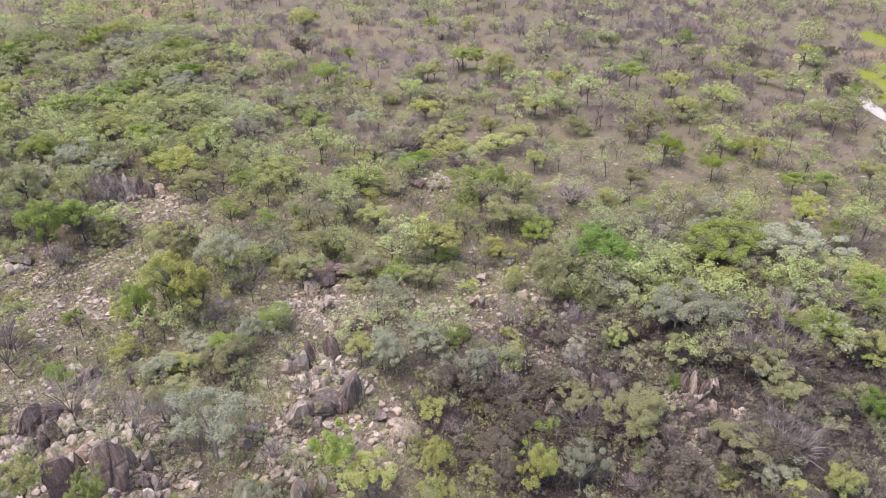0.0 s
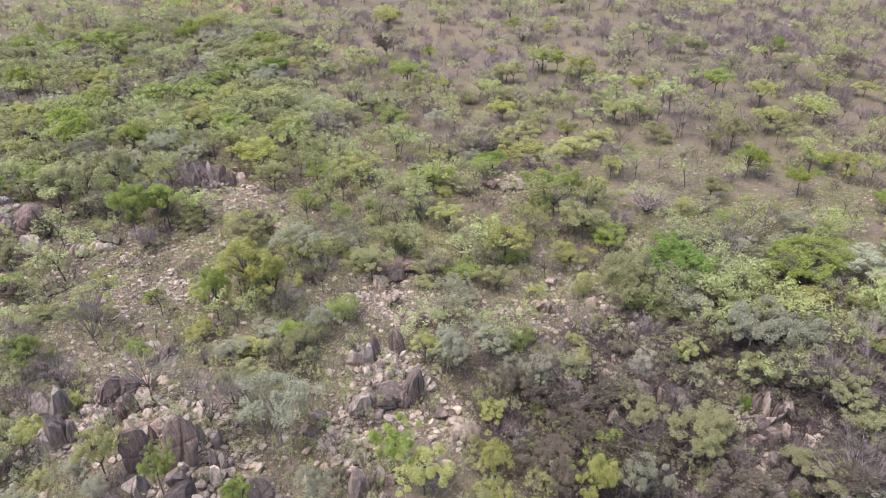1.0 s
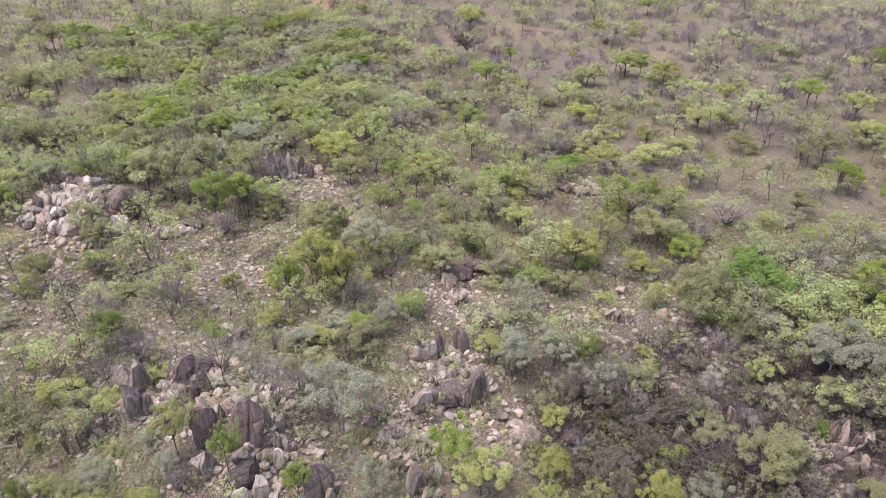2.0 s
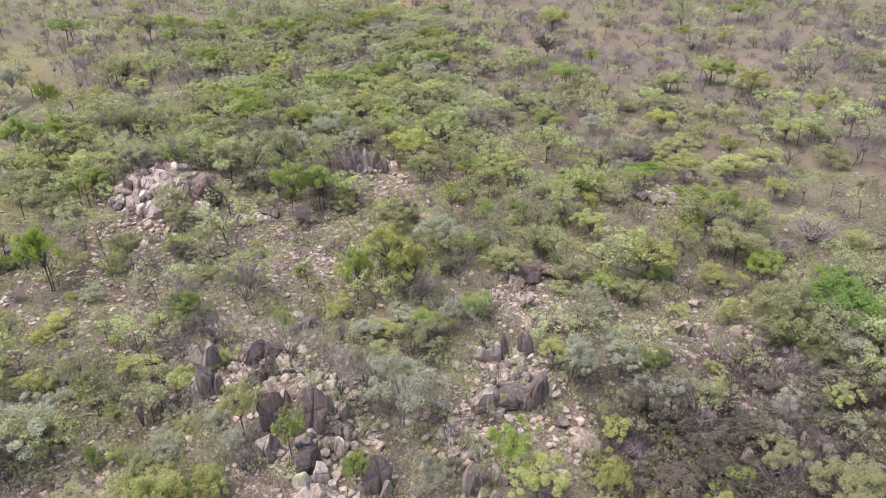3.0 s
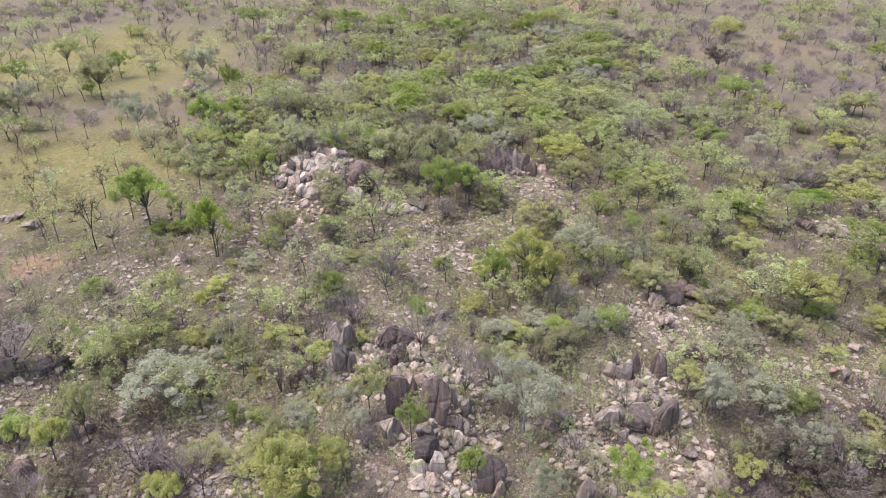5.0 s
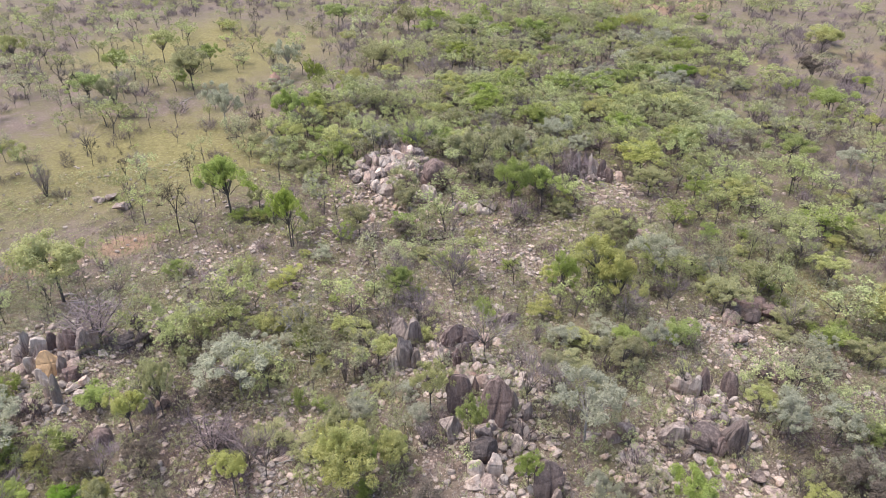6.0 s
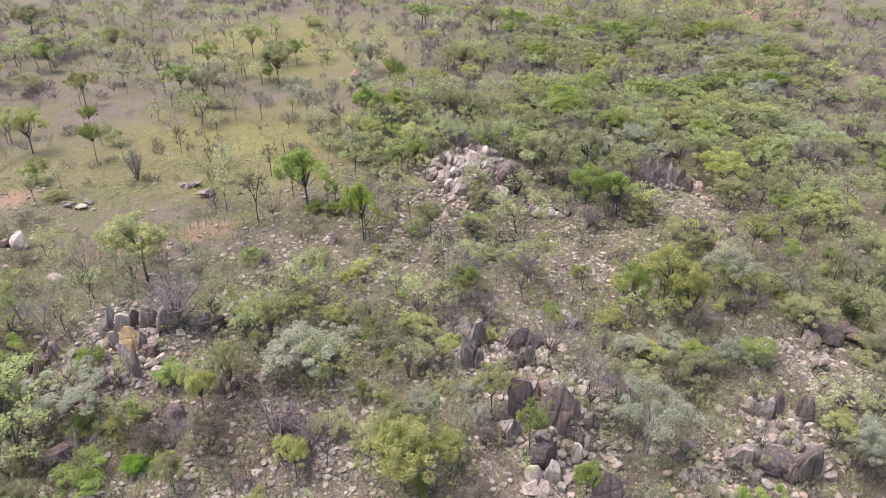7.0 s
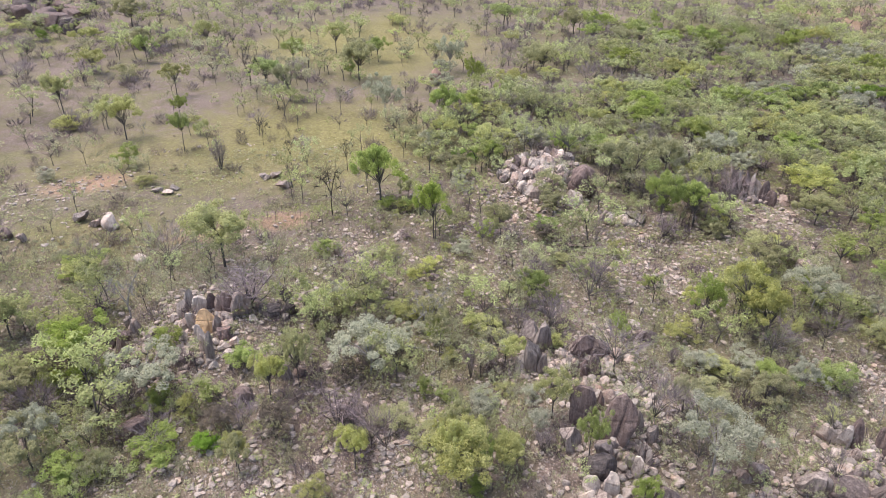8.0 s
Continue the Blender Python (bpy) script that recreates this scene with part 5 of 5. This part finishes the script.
# more trees of the open woodland, where none of the above stands
def clear_of(x, y, gap):
    return all((ox - x) ** 2 + (oy - y) ** 2 > (gap + ow * 0.45) ** 2 for ox, oy, ow in STANDING)


def fill_woods(many, kinds, group, weights, low, high, near, far, seed, shape):
    r = random.Random(seed)
    made = 0
    while made < many:
        a, d = radians(r.uniform(-38, 90)), math.sqrt(r.uniform(near ** 2, far ** 2))
        x, y = -math.sin(a) * d, math.cos(a) * d
        wood = float(thick(np.array([x]), np.array([y]))[0])
        stony = float(patches(np.array([x]), np.array([y]), STONE_ZONES)[0])
        if r.random() > (wood - 0.1) * 1.8 or stony > 0.4 or not clear_of(x, y, 0.9):
            continue
        tall = r.uniform(low, high)
        kind = r.choices(list(weights), list(weights.values()))[0]
        if r.random() < 0.75 * float(arid(np.array([x]), np.array([y]))[0]):
            kind = "dusky"
        grow(kind, [(round(x, 1), round(y, 1), tall * r.uniform(*shape), tall)], kinds, group)
        made += 1


fill_woods(30, TREES, "savanna trees", {"olive": 2, "yellow": 4, "fresh": 2, "grey": 3}, 3.2, 6.0, 44, 130, 61, (0.8, 1.1))
fill_woods(55, TREES, "savanna trees", {"olive": 2, "yellow": 4, "fresh": 4, "grey": 2}, 4.5, 7.0, 105, 230, 63, (0.9, 1.2))
fill_woods(60, SHRUBS, "shrubs of the scrub", {"olive": 3, "yellow": 2, "fresh": 2, "grey": 1, "dry": 4, "dusky": 3}, 1.4, 3.0, 38, 110, 62, (1.0, 1.4))

set_aside([ob for kinds in (TREES, SHRUBS, BARES, ROCKS) for row in kinds.values() for ob in row])

# ---------------------------------------------------------------- loose cover, too much to count
def in_view(n, near, far, seed):
    """Places strewn evenly over the land in sight."""
    r = np.random.default_rng(seed)
    a = np.radians(r.uniform(-42, 95, n) if near < 45 else r.uniform(-38, 91, n))
    d = np.sqrt(r.uniform(near ** 2, far ** 2, n))
    return -np.sin(a) * d, np.cos(a) * d, r


def stuff(name, pieces, material, label, category, smooth=False):
    v, f = pieces
    return tagged(new(name, mesh_from(name, v, f, material, smooth)), label, category, kind="stuff")


def tinted(ob, values):
    """Each plant of a strewn mesh has a tint of its own."""
    layer = ob.data.attributes.new("tint", "FLOAT", "POINT")
    layer.data.foreach_set("value", np.concatenate(values).astype(np.float32))


def stamped(shape, x, y, z, sx, sz, turn):
    """One shape repeated at many places, sizes and turns, as one mesh."""
    v, f = shape
    c, s = np.cos(turn)[:, None], np.sin(turn)[:, None]
    vx, vy = v[None, :, 0] * sx[:, None], v[None, :, 1] * sx[:, None]
    out = np.stack([vx * c - vy * s + x[:, None], vx * s + vy * c + y[:, None], v[None, :, 2] * sz[:, None] + z[:, None]], -1)
    return out.reshape(-1, 3), (f[None] + (np.arange(len(x)) * len(v))[:, None, None]).reshape(-1, f.shape[1])


def strewn(shapes, x, y, sx, sz, r, sink=0.0):
    kind = r.integers(0, len(shapes), len(x))
    z = height(x, y) - sink * sz
    return joined([stamped(sh, x[kind == i], y[kind == i], z[kind == i], sx[kind == i], sz[kind == i], r.uniform(0, 6.28, (kind == i).sum())) for i, sh in enumerate(shapes)])


# broken blocks round the outcrops, then small stones and rubble
blocks = [cut_rock(540 + j, 2, 8, 0.04, 1, 1) for j in range(6)]
r = np.random.default_rng(20)
bx = np.concatenate([cx + r.normal(0, 0.62, 190) * reach for cx, cy, reach, many in OUTCROPS] + [-68.0 + r.normal(0, 5.0, 330)])
by = np.concatenate([cy + r.normal(0, 0.62, 190) * reach for cx, cy, reach, many in OUTCROPS] + [73.0 + r.normal(0, 5.0, 330)])
bs = 0.2 + 0.75 * r.uniform(0, 1, len(bx)) ** 2.2
stuff("broken_blocks", strewn(blocks, bx, by, bs, bs * r.uniform(0.7, 1.2, len(bx)), r, -0.3), RUBBLE, "broken granite blocks round the outcrops", "rocks")
shapes = []
for j in range(10):
    v, f = cut_rock(500 + j, 1, 4, 0.02, 0, 0)
    shapes.append((v * (1.0, 0.45 + 0.06 * j, 0.9 - 0.05 * j), f))
x, y, r = in_view(220000, 34, 130, 21)
chance = 0.03 + patches(x, y, STONE_ZONES, 1.0) * 0.85
keep = r.uniform(0, 1, len(x)) < chance * np.clip(110 / np.hypot(x, y), 0.25, 1)
x, y = x[keep], y[keep]
s = 0.12 + 0.8 * r.uniform(0, 1, len(x)) ** 6
stuff("rubble", strewn(shapes, x, y, s, s * r.uniform(0.6, 1.0, len(x)), r, -0.15), RUBBLE, "loose pinkish-grey granite stones scattered over the ground", "stones")


def chip_shape(seed):
    """A four-sided splinter of stone."""
    r = np.random.default_rng(seed)
    v = np.array([(-0.5, -0.3, 0), (0.5, -0.25, 0.05), (0.05, 0.45, 0), (0.0, 0.0, 0.5)]) + r.normal(0, 0.12, (4, 3))
    return v, np.array([(0, 1, 3), (1, 2, 3), (2, 0, 3), (0, 2, 1)])


x, y, r = in_view(113000, 34, 85, 22)
keep = r.uniform(0, 1, len(x)) < 0.10 + patches(x, y, STONE_ZONES, 0.9) * 0.5
x, y = x[keep], y[keep]
s = r.uniform(0.09, 0.26, len(x))
stuff("gravel", strewn([chip_shape(560 + j) for j in range(8)], x, y, s, s * r.uniform(0.6, 1.2, len(x)), r, -0.05), RUBBLE, "small sharp stone chips strewn over bare soil", "gravel")


def bush_shape(seed, clumps, per, size, spread=0.2, low=0.08):
    r = np.random.default_rng(seed)
    top, _ = lobed(r, clumps, low, 4)
    return leaves(r, top, spread * r.uniform(0.6, 1.2, clumps), per, size)


def stem_shape(r, ends, fork, thick):
    """A slender three-sided trunk, forking to the ends given."""
    lean = np.array([r.normal(0, 0.03), r.normal(0, 0.03), fork])
    pieces = [tube([(0, 0, -0.03), lean], [thick, thick * 0.75], 3)]
    for e in ends:
        pieces.append(tube([lean * 0.9, lean * 0.5 + e * 0.5 + (0, 0, 0.04), e], [thick * 0.6, thick * 0.4, thick * 0.15], 3))
    v, f = joined(pieces)
    return v, np.concatenate([f[:, [0, 1, 2]], f[:, [0, 2, 3]]])


def small_tree(seed, clumps, per, size, spread, low, thick=0.013):
    """A whole small tree as one shape: leaves first, then trunk and limbs; and how many faces are leaves."""
    r = np.random.default_rng(seed)
    top, mid = lobed(r, clumps, low, 4)
    lv, lf = leaves(r, top, spread * r.uniform(0.6, 1.2, clumps), per, size)
    v, f = joined([(lv, lf), stem_shape(r, mid, low * 0.8, thick)])
    return v, f, len(lf)


def haze_tree(seed, twigs=260, thick=0.012):
    """A leafless tree: fine grey twigs in an open crown over a forked trunk."""
    r = np.random.default_rng(seed)
    top, mid = lobed(r, 26, 0.34, 5)
    k = r.integers(0, len(top), twigs)
    s = top[k] * (0.8, 0.8, 0.93) + r.normal(0, 0.03, (twigs, 3))
    d = top[k] * (1, 1, 0.4) + r.normal(0, 0.22, (twigs, 3)) + (0, 0, 0.12)
    e = s + d * r.uniform(0.25, 0.5, (twigs, 1))
    side = np.cross(d, r.normal(size=(twigs, 3)))
    side *= (r.uniform(0.002, 0.005, twigs) / np.linalg.norm(side, axis=1))[:, None]
    tv, tf = np.stack([s - side, s + side, e], 1).reshape(-1, 3), np.arange(3 * twigs).reshape(-1, 3)
    v, f = joined([(tv, tf), stem_shape(r, np.concatenate([mid, top[::3]]), 0.32, thick)])
    return v, f, len(tf)


def wood(name, seed, n, near, far, chance, low, high, shapes, leaf, bark, label, slender=1.0):
    """Trees too many to count, strewn as one mesh of foliage and wood."""
    x, y, r = in_view(n, near, far, seed)
    keep = (r.uniform(0, 1, n) < chance(x, y)) & (patches(x, y, LUSH_ZONES) < 0.2)
    x, y = x[keep], y[keep]
    s = low + (high - low) * r.uniform(0, 1, len(x)) ** 1.4
    kind = r.integers(0, len(shapes), len(x))
    pieces, slots, tint = [], [], []
    for i, (v, f, leafy) in enumerate(shapes):
        on = kind == i
        pieces.append(stamped((v, f), x[on], y[on], height(x[on], y[on]), s[on] * slender * r.uniform(0.85, 1.2, on.sum()), s[on], r.uniform(0, 6.28, on.sum())))
        tint.append(np.repeat(r.uniform(0, 1, on.sum()), len(v)))
        slots.append(np.tile(np.arange(len(f)) >= leafy, on.sum()))
    v, f = joined(pieces)
    tinted(tagged(new(name, mesh_from(name, v, f, leaf, False, bark, np.concatenate(slots))), label, "woodland", kind="stuff"), tint)
    return len(x)


def cover(name, seed, n, near, far, chance, low, high, shapes, material, label, category, flat=0.9):
    x, y, r = in_view(n, near, far, seed)
    keep = r.uniform(0, 1, n) < chance(x, y)
    x, y = x[keep], y[keep]
    s = low + (high - low) * r.uniform(0, 1, len(x)) ** 1.6
    kind = r.integers(0, len(shapes), len(x))
    tall, z = s * flat * r.uniform(0.75, 1.25, len(x)), height(x, y)
    pieces, tint = [], []
    for i, sh in enumerate(shapes):
        on = kind == i
        pieces.append(stamped(sh, x[on], y[on], z[on] - 0.03 * tall[on], s[on], tall[on], r.uniform(0, 6.28, on.sum())))
        tint.append(np.repeat(r.uniform(0, 1, on.sum()), len(sh[0])))
    tinted(stuff(name, joined(pieces), material, label, category), tint)
    return len(x)


def twig_shape(seed, twigs=150, wide=1.0):
    """A leafless bush as thin upright splinters."""
    r = np.random.default_rng(seed)
    w, out = r.uniform(0, 6.283, twigs), np.sqrt(r.uniform(0, 1, twigs)) * 0.42
    s = np.stack([np.cos(w) * out * 0.75, np.sin(w) * out * 0.75, r.uniform(0, 0.6, twigs) * (1 - out)], 1)
    d = np.stack([np.cos(w) * out, np.sin(w) * out, r.uniform(0.25, 0.6, twigs)], 1) + r.normal(0, 0.16, (twigs, 3))
    e = s + d * r.uniform(0.3, 0.8, (twigs, 1))
    e[:, 2] = np.clip(e[:, 2], 0.05, 1)
    side = np.cross(d, r.normal(size=(twigs, 3)))
    side *= (wide * r.uniform(0.003, 0.009, twigs) / np.linalg.norm(side, axis=1))[:, None]
    return np.stack([s - side, s + side, e], 1).reshape(-1, 3), np.arange(3 * twigs).reshape(-1, 3)


FARTWIG = [twig_shape(660 + j, 130, 2.2) for j in range(4)]
TWIGBUSH = [twig_shape(640 + j, 140, 1.1) for j in range(6)]
MIDBUSH = [bush_shape(600 + j, 20, 18, 0.036, 0.13) for j in range(5)]
FARBUSH = [bush_shape(620 + j, 20, 15, 0.039, 0.12, 0.12) for j in range(5)]
MIDTREE = [small_tree(670 + j, 26, 32, 0.024, 0.11, 0.42 + 0.04 * j, 0.016) for j in range(5)]
FARTREE = [small_tree(680 + j, 22, 21, 0.034, 0.115, 0.36 + 0.04 * j, 0.020) for j in range(5)]
SLIM = [small_tree(710 + j, 20, 26, 0.025, 0.11, 0.40 + 0.04 * j, 0.016) for j in range(5)]
HAZE = [haze_tree(690 + j) for j in range(5)]


def leafy(x, y):
    return np.minimum(thick(x, y), 0.6) * (1 - 0.62 * arid(x, y)) * (1 - 0.9 * patches(x, y, STONE_ZONES))


def herbs(x, y):
    return 0.3 * patches(x, y, STONE_ZONES)


counts = [
    cover("undergrowth", 31, 21600, 34, 150, lambda x, y: leafy(x, y) * 0.09 + 0.2 * herbs(x, y), 0.8, 2.6, MIDBUSH, MASS["green"], "green shrubs and saplings of the undergrowth", "undergrowth"),
    cover("olive_undergrowth", 32, 21600, 34, 150, lambda x, y: leafy(x, y) * 0.08 + 0.25 * herbs(x, y), 0.8, 2.6, MIDBUSH, MASS["olive"], "dull olive shrubs of the undergrowth", "undergrowth"),
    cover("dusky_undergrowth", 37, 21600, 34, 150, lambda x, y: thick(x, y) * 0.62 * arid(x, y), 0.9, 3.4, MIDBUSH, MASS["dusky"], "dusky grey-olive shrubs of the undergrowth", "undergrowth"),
    cover("dry_undergrowth", 33, 21600, 34, 150, lambda x, y: (0.12 + 0.95 * arid(x, y)) * (0.4 + thick(x, y)) * (1 - 0.6 * patches(x, y, OPEN_ZONES)), 0.9, 3.8, TWIGBUSH, MASS["thorn"], "grey leafless scrub between the trees", "undergrowth"),
    cover("far_bushes", 35, 11000, 140, 310, lambda x, y: 0.12 * (0.3 + thick(x, y)), 1.8, 3.8, FARBUSH, MASS["olive"], "far olive savanna scrub", "woodland"),
    cover("far_dry_scrub", 36, 9000, 140, 310, lambda x, y: 0.32 * (0.5 + arid(x, y)) * (1 - 0.7 * patches(x, y, GRASS_ZONES)) * (1 - 0.75 * patches(x, y, OPEN_ZONES)), 2.4, 5.0, FARTWIG, MASS["dry"], "far grey leafless scrub", "woodland"),
    wood("green_woodland", 51, 5200, 55, 150, lambda x, y: 0.52 * np.clip(leafy(x, y) - 0.1, 0, 1), 3.6, 6.8, MIDTREE, MASS["green"], BARK, "slender green trees of the open woodland"),
    wood("olive_woodland", 52, 5200, 50, 150, lambda x, y: 0.20 * np.clip(leafy(x, y) - 0.1, 0, 1), 3.0, 6.0, MIDTREE, MASS["olive"], BARK, "slender grey-olive trees of the open woodland"),
    wood("open_woodland", 56, 5200, 60, 190, lambda x, y: 0.035 * patches(x, y, OPEN_ZONES), 3.6, 7.5, SLIM, MASS["olive"], BARK, "slender airy trees standing apart on the grassland", 0.78),
    wood("open_green_woodland", 57, 5200, 60, 190, lambda x, y: 0.04 * patches(x, y, OPEN_ZONES), 3.6, 7.5, SLIM, MASS["green"], BARK, "slender green trees standing apart on the grassland", 0.78),
    wood("saplings", 58, 16000, 34, 95, lambda x, y: (0.06 + 0.12 * leafy(x, y)) * (1 - 0.7 * patches(x, y, STONE_ZONES)), 1.3, 3.2, SLIM, MASS["olive"], BARK, "thin olive saplings between the stones", 0.62),
    wood("green_saplings", 59, 16000, 34, 95, lambda x, y: (0.05 + 0.10 * leafy(x, y)) * (1 - 0.7 * patches(x, y, STONE_ZONES)), 1.2, 3.0, SLIM, MASS["green"], BARK, "thin green saplings between the stones", 0.62),
    wood("leafless_woodland", 53, 8000, 45, 220, lambda x, y: (0.13 * thick(x, y) + 0.02 + 0.16 * thick(x, y) * arid(x, y)) * (1 - 0.6 * patches(x, y, OPEN_ZONES)), 3.2, 6.5, HAZE, MASS["dry"], BARK, "leafless grey trees with fine twigs between the green ones"),
    wood("far_green_woodland", 54, 9000, 140, 310, lambda x, y: 0.22 * (0.2 + 1.2 * thick(x, y)) * (1 - 0.5 * arid(x, y)), 3.4, 7.0, FARTREE, MASS["green"], BARK, "far green savanna trees"),
    wood("far_olive_woodland", 55, 9000, 140, 310, lambda x, y: 0.09 * (0.3 + thick(x, y)), 3.2, 6.5, FARTREE, MASS["olive"], BARK, "far olive savanna trees"),
]

# grass tufts, and sticks and bark shed on the ground
def tuft(seed, blades=6):
    r = np.random.default_rng(seed)
    v, f = [], []
    for i in range(blades):
        w = r.uniform(0, 6.283)
        d, e = np.array([math.cos(w), math.sin(w), 0]), np.array([-math.sin(w), math.cos(w), 0])
        b = r.normal(0, 0.22, 3) * (1, 1, 0)
        v += [b - e * 0.07, b + e * 0.07, b + d * r.uniform(0.15, 0.5) + (0, 0, r.uniform(0.5, 1.0))]
        f.append((3 * i, 3 * i + 1, 3 * i + 2))
    return np.array(v), np.array(f)


def sticks(seed, many=3):
    r = np.random.default_rng(seed)
    v = []
    for i in range(many):
        w, b, half = r.uniform(0, 6.283), r.normal(0, 0.4, 3) * (1, 1, 0) + (0, 0, 0.08), r.uniform(0.2, 0.75)
        d, e = np.array([math.cos(w), math.sin(w), r.uniform(0, 0.12)]), np.array([-math.sin(w), math.cos(w), 0])
        v += [b - d * half - e * 0.018, b - d * half + e * 0.018, b + d * half]
    return np.array(v), np.arange(3 * many).reshape(-1, 3)


def patchy(x, y):
    """Low herbs grow in drifts."""
    return np.clip(0.5 + 0.5 * np.sin(x / 2.9 + 1.6 * np.sin(y / 4.3)) + 0.4 * np.sin(y / 3.7 + 1.2 * np.sin(x / 5.1)), 0.08, 1)


LOWHERB = [bush_shape(730 + j, 5, 6, 0.11, 0.22, 0.1) for j in range(6)]
counts.append(cover("low_herbs", 45, 80000, 34, 125, lambda x, y: 0.34 * patchy(x, y) * (1 - 0.6 * patches(x, y, BARE_ZONES)) * (1 - 0.75 * patches(x, y, LITTER_SHADE_ZONES)), 0.3, 0.95, LOWHERB, MASS["green"], "low green herbs and seedlings between the stones", "herbs", 0.6))
counts.append(cover("olive_herbs", 46, 80000, 34, 125, lambda x, y: 0.34 * patchy(y, x) * (1 - 0.6 * patches(x, y, BARE_ZONES)) * (1 - 0.75 * patches(x, y, LITTER_SHADE_ZONES)), 0.3, 1.0, LOWHERB, MASS["olive"], "low dull olive herbs and dry forbs between the stones", "herbs", 0.6))
TUFTS, STICKS = [tuft(700 + j) for j in range(5)], [sticks(720 + j) for j in range(5)]
counts.append(cover("dry_grass", 42, 43000, 34, 100, lambda x, y: 0.36 + 0.3 * patches(x, y, GRASS_ZONES) - 0.3 * patches(x, y, BARE_ZONES) - 0.3 * patches(x, y, LITTER_SHADE_ZONES), 0.22, 0.85, TUFTS, MASS["straw"], "thin straw-coloured dry grass", "grass", 0.7))
counts.append(cover("green_grass", 43, 48000, 34, 100, lambda x, y: 0.34 + 0.35 * patches(x, y, GRASS_ZONES) - 0.25 * patches(x, y, BARE_ZONES) - 0.28 * patches(x, y, LITTER_SHADE_ZONES), 0.22, 0.9, TUFTS, MASS["olive"], "low green-grey grass and herbs", "grass", 0.7))
counts.append(cover("fallen_sticks", 44, 26000, 34, 90, lambda x, y: 0.3 - 0.25 * patches(x, y, BARE_ZONES), 0.6, 1.6, STICKS, PALE_BARK, "pale dead sticks and bark strewn on the ground", "sticks", 0.8))
